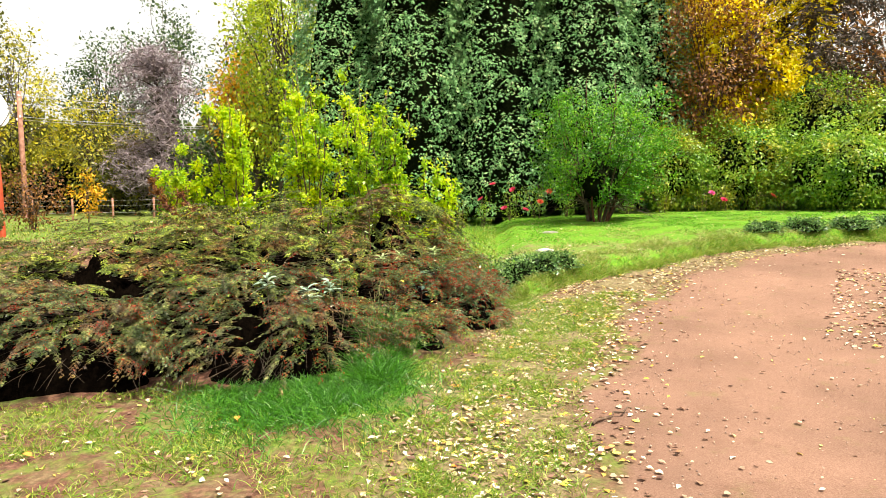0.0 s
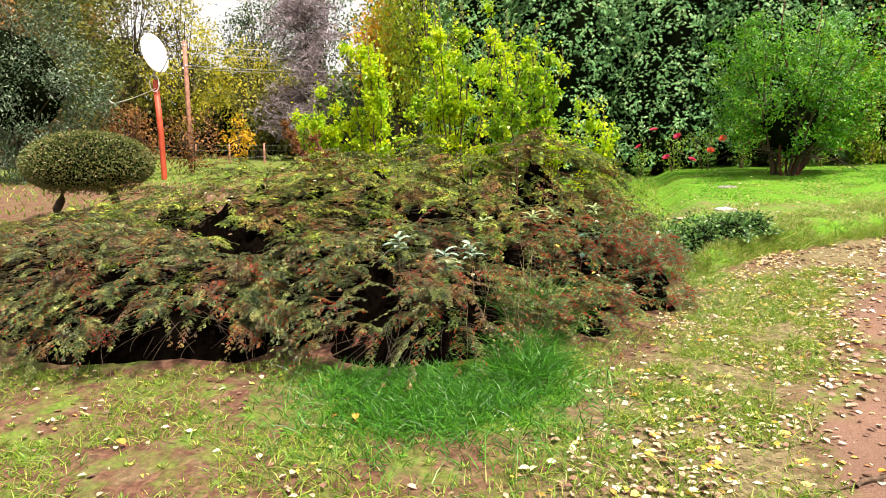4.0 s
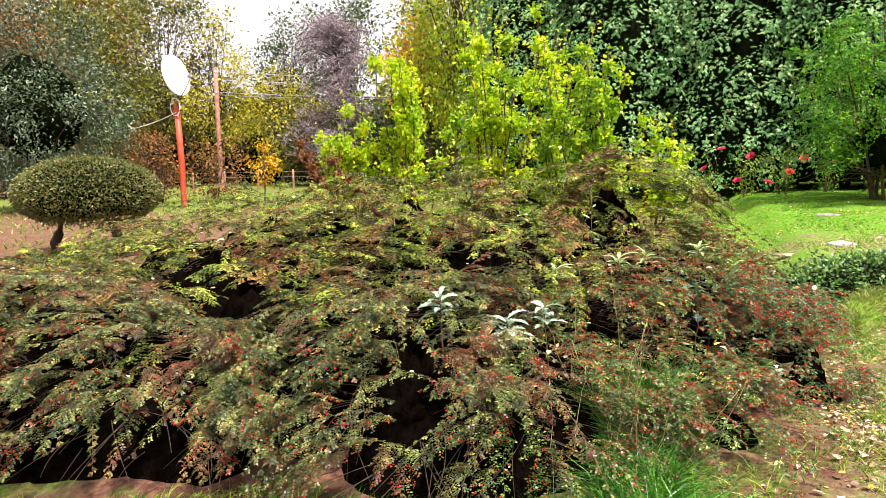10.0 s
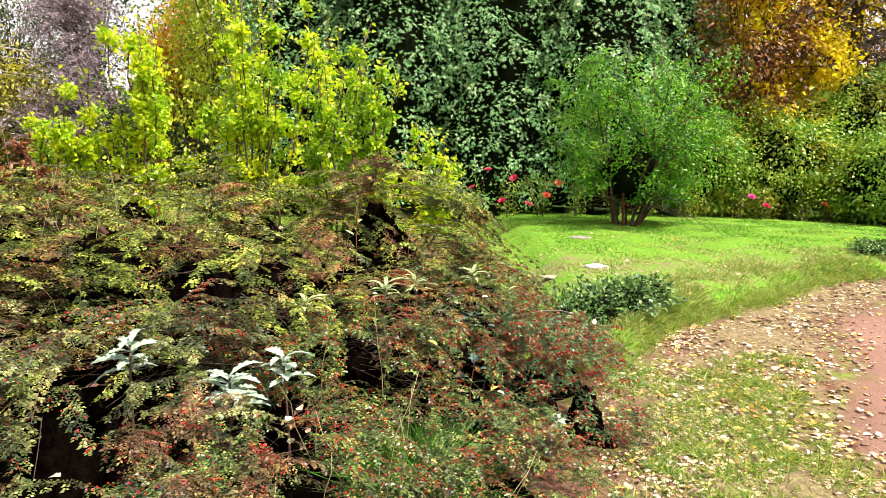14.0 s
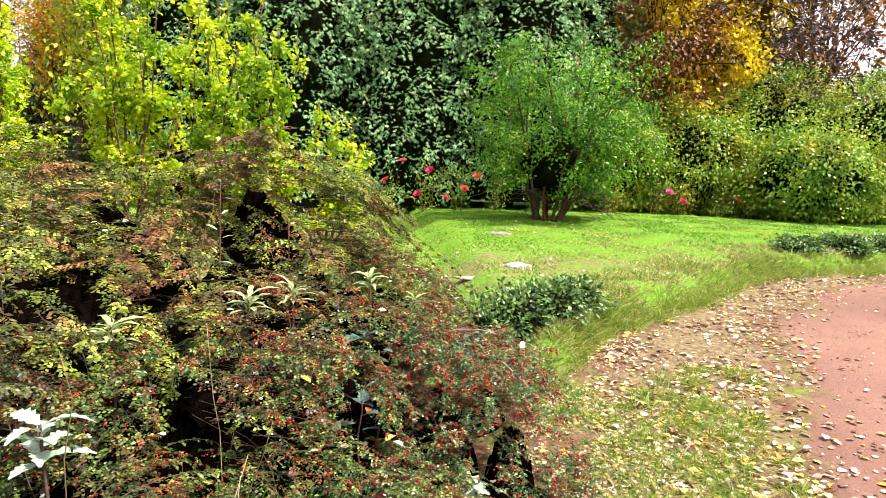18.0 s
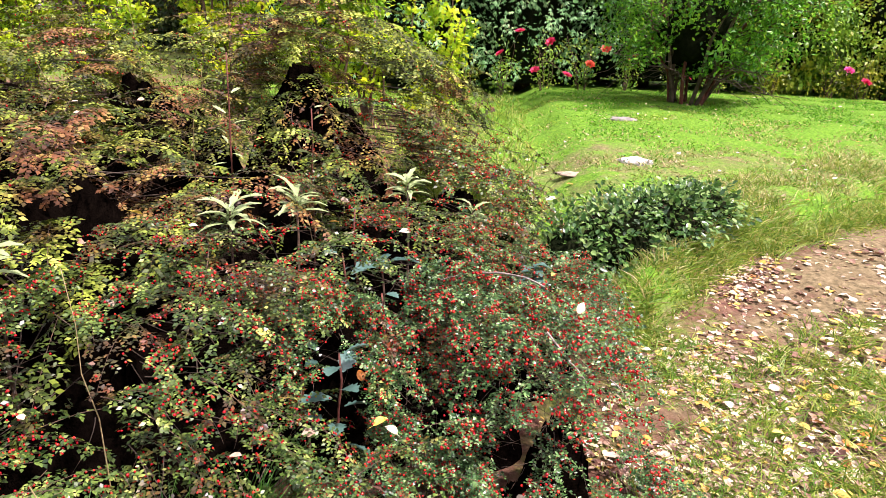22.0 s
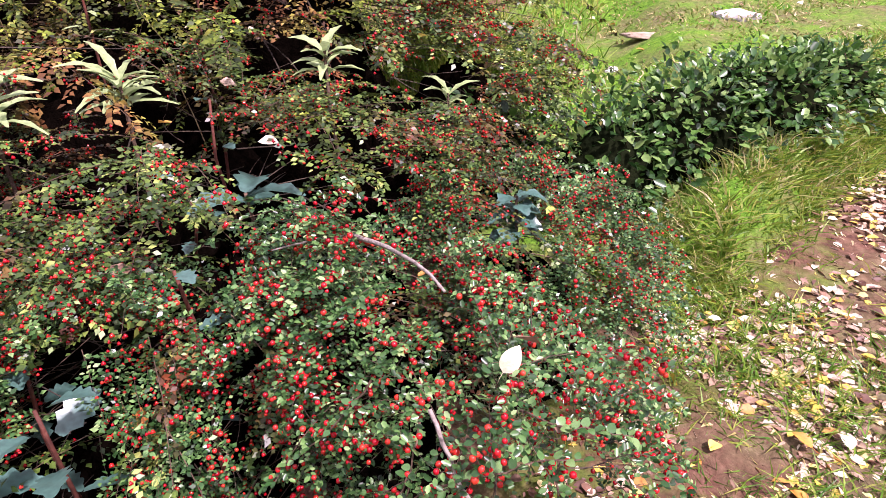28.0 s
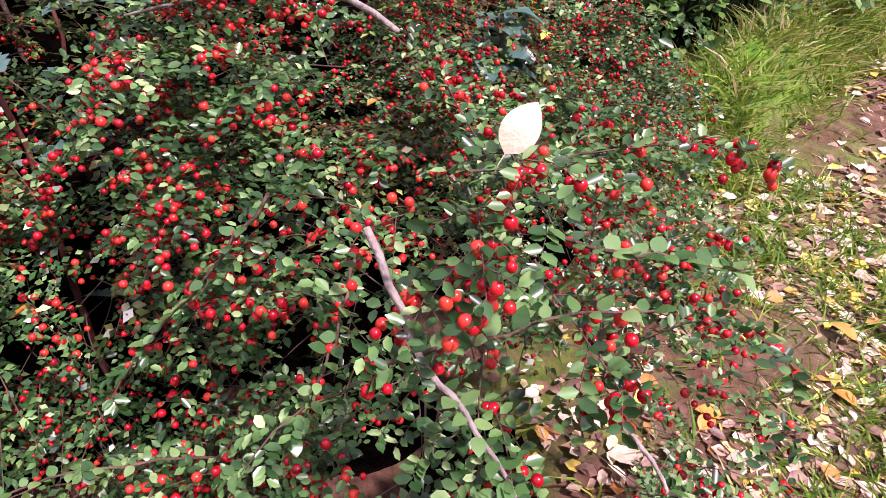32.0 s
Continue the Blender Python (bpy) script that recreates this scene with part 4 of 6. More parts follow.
for cx, cy, ch, cr in ((-4.6, 19.4, 9.8, 1.7), (-2.3, 18.8, 10.5, 1.8), (0.2, 19.2, 11.0, 1.9), (2.6, 19.0, 10.2, 1.8), (4.6, 20.0, 8.6, 1.6), (-0.9, 21.2, 12.0, 1.8), (2.0, 21.5, 12.0, 1.8), (-3.8, 21.6, 11.5, 1.8)):
    cypress((cx, cy), ch, cr, 21000 if cy < 20.5 else 3600)


# right-hand bank
broad_tree("golden_tree", (7.4, 21.0), 10, (7.0, 20.6, 6.0), (2.9, 2.2, 3.8), YELLOW, "tall golden autumn tree with dark trunk", tips=230, per_tip=150, spread=0.26, leaf=0.13, trunk=0.16, shell=0.4, kind="rhomb", aspect=0.62)
broad_tree("brown_tree", (6.3, 19.2), 7, (6.2, 19.0, 5.2), (1.5, 1.0, 3.0), WOOD_BROWN, "thin tree with browned leaves", tips=150, per_tip=60, spread=0.24, leaf=0.11, trunk=0.09)
for bx, by, br, bh, lab in ((8.9, 16.9, 1.55, 1.9, "rounded arching green shrub beside the lawn"), (6.9, 18.2, 1.4, 2.4, "loose green shrub behind roses"), (11.2, 17.8, 2.0, 3.2, "dense green shrub on the bank"),
                            (9.3, 19.2, 2.0, 3.6, "tall leafy green shrub on the bank"), (13.6, 19.2, 2.2, 3.8, "dense green shrub on the bank"), (4.9, 18.1, 1.1, 2.1, "loose yellowing shrub behind roses")):
    g = z_at(bx, by)
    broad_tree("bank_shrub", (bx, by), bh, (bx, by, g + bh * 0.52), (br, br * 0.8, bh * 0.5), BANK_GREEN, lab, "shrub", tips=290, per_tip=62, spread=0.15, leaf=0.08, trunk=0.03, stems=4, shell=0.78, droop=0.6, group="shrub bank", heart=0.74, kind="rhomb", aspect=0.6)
broad_tree("yellow_shrub", (6.9, 17.9), 2.2, (6.9, 17.9, 2.55), (0.75, 0.5, 0.42), WOOD_YELLOW, "bright yellow-leaved shrub top", "shrub", tips=40, per_tip=20, spread=0.13, leaf=0.12, trunk=0.03, stems=2)


def spruce(place, height, reach, mat, label, tiers=16, low=2.0):
    x, y = place
    z = z_at(x, y)
    ob = thing("spruce", (x, y, z), label, "conifer")
    part("trunk", tube(Heap(), bent((x, y, z - 0.1), (x, y, z + height), 0, 0.03, 8), np.linspace(0.24, 0.03, 8), 8), BARK, ob)
    wood, needles = Heap(), Heap()
    for k in range(tiers):
        f = k / tiers
        for a in rng.random(7) * 6.28:
            ln = reach * (1 - 0.85 * f) * (0.7 + 0.4 * rng.random())
            o = np.array([x, y, z + low + (height - low) * f])
            e = o + np.array([math.cos(a) * ln, math.sin(a) * ln, -0.28 * ln + 0.1])
            line = bent(o, e, -0.12 * ln, 0.04, 9)
            tube(wood, line, np.linspace(0.022, 0.005, 9), 4)
            sub = []
            for q in range(13):
                b = line[2 + int(rng.random() * 6.9)]
                g = a + (1 if q % 2 else -1) * (0.7 + 0.4 * rng.random())
                sub.append(bent(b, b + np.array([math.cos(g) * 0.5, math.sin(g) * 0.5, -0.35 - 0.2 * rng.random()]) * (0.6 + 0.8 * rng.random()), 0, 0.01, 6))
            sub = np.stack(sub)
            tubes(wood, sub, 0.006)
            p, t = along(sub, 14)
            p, t = p.reshape(-1, 3), t.reshape(-1, 3)
            d = t * 0.7 + rng.normal(size=p.shape) * 0.5
            leaves(needles, p, d, scatter_dirs(len(p)), 0.17, 0.055, "rhomb")
    part("bough_frame", wood, BARK, ob)
    part("needles", needles, mat, ob)
    return centred(ob)


spruce((9.6, 20.2), 12, 3.8, SPRUCE, "old spruce with drooping grey-brown boughs", low=3.6)

# ---------------------------------------------------------------- left side: topiary, dish, pole, fence, woods
def topiary(x, y, zc, rx, ry, rz, trunks, label):
    z = z_at(x, y)
    ob = thing("topiary", (x, y, z), label, "shrub", "clipped domes")
    for tx in trunks:
        part("trunk", tube(Heap(), bent((x + tx, y, z_at(x + tx, y) - 0.05), (x + tx * 0.6 + 0.05, y, zc), 0, 0.03, 6), np.linspace(0.085, 0.06, 6), 7), BARK, ob)
    # the dome's filling, painted near-black as shade behind its leaves
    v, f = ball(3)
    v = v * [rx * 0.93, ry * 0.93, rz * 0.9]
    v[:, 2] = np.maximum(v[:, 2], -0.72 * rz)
    part("inner_shade_growth", Heap().add(v + [x, y, zc], f), GAP_SHADE, ob, smooth=True)
    n = 24000
    d = scatter_dirs(n)
    p = d * [rx, ry, rz] * (0.93 + 0.09 * rng.random((n, 1)))
    p[:, 2] = np.where(p[:, 2] < -0.72 * rz, -0.72 * rz + rng.normal(size=n) * 0.05, p[:, 2])
    ln = 0.038 * (0.6 + 0.8 * rng.random(n))
    part("clipped_leaves", leaves(Heap(), p + [x, y, zc], d + rng.normal(size=d.shape) * 0.7, rng.normal(size=d.shape) + d, ln, ln * 0.5, "rhomb"), TOPIARY, ob)
    return centred(ob)


topiary(-10.05, 10.3, 1.24, 1.12, 1.05, 0.58, (-0.95, 0.55), "low clipped dome bush on a dark trunk")
topiary(-13.9, 9.0, 1.2, 1.4, 1.2, 0.75, (0.6,), "clipped dome bush at the garden's edge")


def dish():
    x, y = -14.2, 17.0
    z = z_at(x, y)
    ob = thing("satellite_dish", (x, y, z), "white satellite dish on a red-painted post", "satellite dish")
    post = part("post", tube(Heap(), [(x, y, z - 0.1), (x, y, z + 1.4), (x - 0.05, y, 3.55)], [0.085, 0.085, 0.085], 10), RUST_PAINT, ob, "red-painted steel post", True)
    c = np.array([-14.1, 16.9, 4.32])
    axis = unit(np.array([0.97, -0.22, 0.30]))
    sd = unit(np.cross(axis, [0, 0, 1.0]))
    up = np.cross(sd, axis)
    heap = Heap()
    rings, seg = 7, 32
    v = []
    for side in (0.0, -0.025):
        for i in range(rings):
            r = i / (rings - 1)
            for j in range(seg):
                a = 2 * np.pi * j / seg
                v.append(c + sd * math.cos(a) * 0.42 * r + up * math.sin(a) * 0.60 * r + axis * (0.16 * r * r - 0.16 + side))
    f = []
    for s in (0, rings * seg):
        for i in range(rings - 1):
            for j in range(seg):
                f.append((s + i * seg + j, s + i * seg + (j + 1) % seg, s + (i + 1) * seg + (j + 1) % seg, s + (i + 1) * seg + j))
    e = (rings - 1) * seg
    f += [(e + j, e + (j + 1) % seg, e + rings * seg + (j + 1) % seg, e + rings * seg + j) for j in range(seg)]
    part("reflector", heap.add(v, f), DISH_WHITE, ob, "white oval reflector", True)
    lnb = c + axis * 0.62 - up * 0.25
    arm = part("arm", tube(Heap(), bent(c - up * 0.6, lnb, -0.05, 0, 5), 0.018, 6), WIRE, ob)
    part("receiver", tube(Heap(), [lnb, lnb - axis * 0.08, lnb - axis * 0.16], [0.05, 0.05, 0.03], 8), WIRE, arm, "grey receiver head")
    part("bracket", tube(Heap(), [c - axis * 0.16, c - axis * 0.22 - up * 0.35, (x - 0.05, y, 3.5)], 0.035, 6), WIRE, ob)
    ang = np.linspace(0, 2 * np.pi, 20)
    loop = np.stack([x - 0.02 + 0.17 * np.cos(ang), np.full(20, y - 0.09), 3.45 + 0.24 * np.sin(ang)], -1)
    part("cable_loop", tube(Heap(), loop, 0.014, 5), DISH_WHITE, post, "coiled white cable")
    part("cable", tube(Heap(), bent((x, y - 0.09, 3.3), (-16.6, 16.9, 2.85), -0.10, 0, 9), 0.013, 5), DISH_WHITE, ob, "white cable led to a tree")
    centred(ob)


dish()


def utility_pole():
    x, y = -26.9, 34.2
    z = z_at(x, y)
    ob = thing("utility_pole", (x, y, z), "weathered wooden utility pole with wires", "utility pole")
    part("pole", tube(Heap(), [(x, y, z - 0.3), (x, y, 4.5), (x + 0.05, y, 8.05)], [0.16, 0.145, 0.12], 9), POLE_WOOD, ob, smooth=True)
    for k, (zz, dx) in enumerate(((7.8, 0.1), (7.35, -0.1), (6.6, 0.1), (6.45, -0.1))):
        knob = part("insulator", tube(Heap(), [(x + dx, y - 0.1, zz - 0.06), (x + dx, y - 0.1, zz), (x + dx, y - 0.1, zz + 0.07)], [0.03, 0.05, 0.03], 7), DISH_WHITE, ob)
        part("wire", tube(Heap(), bent((x + dx, y - 0.1, zz), (-2.0, 41.0, zz - 0.2 + 0.1 * k), -0.55, 0, 14), 0.016, 4), WIRE, knob)
    centred(ob)


utility_pole()


def fence():
    for k, px in enumerate(np.arange(-30, -15, 2.2)):
        py = 30 - 0.05 * (px + 20)
        z = z_at(px, py)
        ob = thing("fence_post", (px, py, z), "grey wooden fence post with wire", "fence post", "wire fence")
        part("post", tube(Heap(), [(px, py, z - 0.2), (px + 0.02, py, z + 0.5), (px + 0.03, py, z + 1.05)], [0.06, 0.055, 0.045], 7), POLE_WOOD, ob)
        for wz in (0.35, 0.7, 0.95):
            part("wire", tube(Heap(), bent((px, py - 0.08, z + wz), (px + 2.2, py - 0.19, z_at(px + 2.2, py - 0.1) + wz), -0.02, 0, 4), 0.005, 3), WIRE, ob)
        centred(ob)


fence()


def shed():
    x, y, w, d = -33.5, 25.0, 2.0, 2.5
    z = z_at(x, y)
    ob = thing("shed", (x, y, z), "small whitewashed shed with a brown roof", "shed")
    heap = Heap()
    v = [(x - w, y - d, z), (x + w, y - d, z), (x + w, y + d, z), (x - w, y + d, z), (x - w, y - d, z + 1.5), (x + w, y - d, z + 1.5), (x + w, y + d, z + 1.5), (x - w, y + d, z + 1.5), (x, y - d, z + 2.3), (x, y + d, z + 2.3)]
    heap.add(v, [(0, 1, 5, 4), (1, 2, 6, 5), (2, 3, 7, 6), (3, 0, 4, 7)], [(4, 5, 8), (6, 7, 9)])
    part("wall", heap, WHITEWASH, ob)
    for s in (-1, 1):
        a = np.array([(x + s * (w + 0.25), y - d - 0.25, z + 1.38), (x + s * (w + 0.25), y + d + 0.25, z + 1.38), (x, y + d + 0.25, z + 2.38), (x, y - d - 0.25, z + 2.38)])
        part("roof_slope", Heap().add(np.r_[a, a + [0, 0, 0.08]], [(0, 1, 2, 3), (7, 6, 5, 4), (0, 4, 5, 1), (1, 5, 6, 2), (2, 6, 7, 3), (3, 7, 4, 0)]), ROOF_FELT, ob)
    centred(ob)


shed()

broad_tree("grey_green_tree", (-18.4, 16.0), 5.2, (-18.4, 16.0, 3.5), (2.5, 2.1, 2.9), OLIVE_TREE, "dark round tree with small grey-green leaves", tips=460, per_tip=64, spread=0.2, leaf=0.095, trunk=0.16, shell=0.62, aspect=0.4, heart=0.5)
broad_tree("orange_sapling", (-13.6, 20.0), 1.6, (-13.6, 20.0, 1.95), (0.42, 0.4, 0.6), ORANGE, "small orange autumn sapling", "sapling", tips=26, per_tip=16, spread=0.1, leaf=0.1, trunk=0.025)
for k in range(5):
    gx, gy = -15.6 - 1.3 * k + rng.normal() * 0.3, 19.2 + rng.normal() * 0.4
    broad_tree("reddish_shrub", (gx, gy), 2.2, (gx, gy, z_at(gx, gy) + 1.3), (1.0, 0.8, 1.1), WOOD_BROWN, "reddish-brown leafy shrub beside the woods", "shrub", tips=50, per_tip=24, spread=0.18, leaf=0.1, trunk=0.03, stems=3, group="reddish shrubs")

WOODS = (
    (-34.5, 38.0, 9.5, 4.2, 7.6, WOOD_OLIVE, "tall olive and rust woodland tree", 0.28, 170),
    (-40.0, 33.0, 9.5, 4.6, 8.0, WOOD_BROWN, "tall browned woodland tree behind the dish", 0.28, 150),
    # x, y, crown centre z, radius, half height, material, words, leaf, tips
    (-30.5, 38.5, 8.0, 3.4, 5.6, WOOD_YELLOW, "tree with layered yellow leaves", 0.24, 66),
    (-25.4, 39.0, 5.0, 2.8, 3.8, WOOD_YELLOW, "tree with layered yellow leaves", 0.24, 66),
    (-22.4, 38.0, 3.6, 2.4, 2.6, WOOD_OLIVE, "olive-green woodland tree behind the pole", 0.26, 90),
    (-33.0, 31.0, 8.0, 3.6, 6.4, WOOD_OLIVE, "tall olive and rust woodland tree", 0.26, 170),
    (-29.5, 27.0, 6.3, 3.4, 4.4, WOOD_OLIVE, "tall olive and rust woodland tree", 0.22, 170),
    (-36.0, 26.0, 8.5, 4.4, 6.6, WOOD_OLIVE, "tall olive and rust woodland tree", 0.28, 170),
    (-30.0, 22.0, 6.5, 3.4, 5.0, WOOD_BROWN, "woodland tree with brown leaves", 0.26, 130),
    (-27.0, 42.0, 8.6, 2.6, 5.6, WOOD_GREEN, "thin grey-green woodland tree", 0.26, 70),
    (-21.5, 41.0, 9.4, 2.8, 6.0, WOOD_GREEN, "thin grey-green woodland tree", 0.26, 60),
    (-14.6, 39.0, 8.0, 3.0, 6.0, WOOD_OLIVE, "yellowing woodland tree behind the garden", 0.26, 110),
    (-12.8, 33.0, 6.9, 1.9, 2.6, ORANGE, "bright orange-yellow autumn tree", 0.24, 70),
    (-10.6, 31.0, 8.2, 2.8, 6.6, WOOD_LIME, "tall yellow-green tree beside the cypresses", 0.22, 120),
    (-8.6, 27.0, 8.6, 2.4, 6.4, WOOD_LIME, "tall yellow-green tree beside the cypresses", 0.2, 130),
    (-9.0, 34.0, 5.0, 3.6, 4.0, WOOD_GREEN, "dark green woodland tree behind saplings", 0.26, 120),
    (-15.5, 37.0, 3.4, 3.4, 3.0, WOOD_GREEN, "dark green woodland tree behind saplings", 0.26, 120),
    (9.5, 27.0, 7.0, 4.2, 6.0, YELLOW, "golden autumn tree on the bank", 0.24, 150),
    (15.0, 25.0, 7.0, 4.2, 6.0, WOOD_BROWN, "browned tree on the bank", 0.24, 150),
    (19.0, 20.0, 6.0, 4.0, 5.6, WOOD_GREEN, "dark green tree on the bank", 0.24, 150),
)
for tx, ty, tz, tr, th, tm, lab, tl, tn in WOODS:
    broad_tree("woodland_tree", (tx, ty), th * 2, (tx, ty, tz), (tr, tr * 0.85, th), tm, lab, "tree", tips=int(tn * 1.2), per_tip=52, spread=0.44, leaf=tl * 0.95, trunk=0.2, shell=0.35, kind="rhomb", group="woodland")

for k, ux in enumerate(np.linspace(-46, -7.5, 17)):
    uy = 43 - 0.012 * (ux + 26) ** 2 + rng.normal() * 1.2
    uh = 3.6 + 1.6 * rng.random()
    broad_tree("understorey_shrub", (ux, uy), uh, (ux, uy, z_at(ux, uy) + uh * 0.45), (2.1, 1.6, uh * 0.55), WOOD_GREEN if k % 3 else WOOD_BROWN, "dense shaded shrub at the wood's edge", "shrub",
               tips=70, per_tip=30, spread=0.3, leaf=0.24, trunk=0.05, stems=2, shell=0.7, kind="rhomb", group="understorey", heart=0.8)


def purple_tree(x, y):
    """A bare tree whose fine twigs make a purple-grey haze."""
    z = z_at(x, y)
    ob = thing("bare_tree", (x, y, z), "bare tree with a purple-grey haze of twigs", "tree")
    part("trunk", tube(Heap(), bent((x, y, z - 0.1), (x + 0.2, y, 9.8), 0, 0.1, 7), np.linspace(0.22, 0.04, 7), 7), BARK, ob)
    heap, fine = Heap(), []
    for k in range(70):
        f = 0.12 + 0.85 * rng.random()
        o = np.array([x, y, z + 9.4 * f])
        a = rng.random() * 6.28
        ln = (3.7 * (1 - 0.55 * f)) * (0.5 + 0.6 * rng.random())
        e = o + np.array([math.cos(a) * ln, math.sin(a) * ln, 0.15 * ln])
        line = bent(o, e, 0.3, 0.1, 7)
        tube(heap, line, np.linspace(0.045, 0.012, 7), 4)
        for q in range(26):
            b = line[1 + int(rng.random() * 5.9)] + rng.normal(size=3) * 0.1
            fine.append(bent(b, b + rng.normal(size=3) * [0.5, 0.5, 0.35] - [0, 0, 0.2], -0.05, 0.03, 5))
    part("limb_frame", heap, BARK, ob)
    fine = np.stack(fine)
    p, t = along(fine, 7)
    p, t = p.reshape(-1, 3), t.reshape(-1, 3)
    heap = tubes(Heap(), fine, 0.011)
    part("twig_mass", leaves(heap, p, t + rng.normal(size=p.shape) * 0.7, scatter_dirs(len(p)), 0.28, 0.05, "rhomb"), PURPLE, ob)
    centred(ob)


purple_tree(-19.2, 35.0)


def far_woods():
    """The wood that closes the garden all round, trunks and foliage in one."""
    heap, wood = Heap(), Heap()
    for k in range(120):
        a = k / 120 * 2 * np.pi + rng.normal() * 0.02
        r = 62 + 16 * rng.random()
        c = np.array([math.sin(a) * r, 8 + math.cos(a) * r, 0])
        hh = 9 + 8 * rng.random()
        if -38 < math.degrees(math.atan2(c[0], c[1])) < -12:
            hh *= 0.62
        g = z_at(c[0], c[1])
        tube(wood, bent((c[0], c[1], g), (c[0], c[1], g + hh), 0, 0.2, 5), np.linspace(0.35, 0.08, 5), 5)
        tip, p = crown_points(np.array([c[0], c[1], g + hh * 0.52]), (3.8, 3.8, hh * 0.5), 64, 8, 0.7, 0.3)
        leaves(heap, p, rng.normal(size=p.shape), rng.normal(size=p.shape) + [0, 0, 0.6], 1.45, 0.95, "rhomb")
    single("far_woods", heap, WOOD_OLIVE, "mixed autumn woodland round the garden", "woodland", kind="stuff")
    single("far_trunks", wood, BARK, "trunks of the surrounding woodland", "woodland", kind="stuff")


far_woods()


# ---------------------------------------------------------------- roses along the hedge
def rose_head(heap, c, r):
    up = unit(np.array([rng.normal() * 0.4, -0.5 + rng.normal() * 0.3, 0.8]))
    for ring, (k, tilt, s) in enumerate(((5, 0.35, 0.55), (6, 0.8, 0.85), (7, 1.2, 1.0))):
        a = np.arange(k) * 2 * np.pi / k + ring * 0.6
        e1 = unit(np.cross(up, [0.3, 0.8, 0.2]))
        e2 = np.cross(up, e1)
        rad = np.cos(a)[:, None] * e1 + np.sin(a)[:, None] * e2
        d = unit(up * math.cos(tilt) + rad * math.sin(tilt))
        leaves(heap, np.repeat(c[None], k, 0) + rad * r * 0.12 * ring, d, np.cross(np.cross(d, up), d) + 1e-3, r * s, r * s * 0.95, "oval", 0.4)
    return heap


def rose_bush(x, y, h, flowers, mat, label):
    z = z_at(x, y)
    ob = thing("rose_bush", (x, y, z), label, "rose bush", "roses along the hedge")
    ps = []
    for s in range(7):
        a = rng.random() * 6.28
        top = np.array([x + math.cos(a) * 0.4 * rng.random(), y + math.sin(a) * 0.35 * rng.random(), z + h * (0.6 + 0.4 * rng.random())])
        ps.append(bent((x + 0.06 * math.cos(a), y + 0.06 * math.sin(a), z - 0.02), top, 0.03, 0.03, 7))
    pts = np.stack(ps)
    for one in pts:
        part("cane", tube(Heap(), one, np.linspace(0.008, 0.003, len(one)), 4), TWIG, ob)
    p, t = along(pts, 48)
    p = (p + rng.normal(size=p.shape) * 0.11).reshape(-1, 3)
    d = rng.normal(size=p.shape) * 0.7
    d[:, 2] -= 0.2
    part("leaves", leaves(Heap(), p, d, rng.normal(size=p.shape) * 0.6 + [0, 0, 0.8], 0.05, 0.034, "oval"), BANK_GREEN, ob)
    for fx, fz in flowers:
        c = np.array([x + fx, y - 0.25, fz])
        o = pts[int(abs(fx) * 10) % 7, 4]
        stalk = part("flower_stem", tube(Heap(), bent(o, c, 0.02, 0, 5), 0.005, 4), TWIG, ob)
        part("flower", rose_head(Heap(), c, 0.085), mat, stalk, "open rose flower")
    centred(ob)


rose_bush(-0.35, 17.2, 1.05, ((-0.02, 1.45), (0.3, 1.84)), ROSE_RED, "rose bush with bright red flowers")
rose_bush(0.45, 16.8, 1.0, ((0.02, 1.68), (-0.2, 1.2), (0.35, 1.15)), ROSE_RED, "rose bush with bright red flowers")
rose_bush(1.15, 17.0, 0.95, ((0.05, 1.35), (0.3, 1.62)), ROSE_CORAL, "rose bush with coral flowers")
rose_bush(1.9, 17.2, 0.9, ((0.1, 1.5),), ROSE_CORAL, "rose bush with coral flowers")
rose_bush(-0.95, 17.3, 0.85, (), ROSE_RED, "leafy rose bush without flowers")
rose_bush(2.8, 17.2, 0.85, ((0.2, 1.25),), ROSE_RED, "rose bush with a red flower")
rose_bush(3.6, 17.3, 0.85, ((0.3, 1.35),), ROSE_RED, "rose bush with a red flower")
rose_bush(4.5, 17.2, 0.9, (), ROSE_RED, "leafy rose bush without flowers")
rose_bush(5.6, 17.3, 0.95, ((0.12, 1.5),), ROSE_PINK, "rose bush with a pink flower")
rose_bush(6.1, 17.2, 0.85, ((-0.1, 1.32),), ROSE_RED, "rose bush with a red flower")
rose_bush(6.9, 17.1, 0.85, ((0.3, 1.4),), ROSE_CORAL, "rose bush with a coral flower")
rose_bush(7.6, 17.2, 1.5, ((0.3, 2.2),), ROSE_CORAL, "tall rose bush with a coral flower")


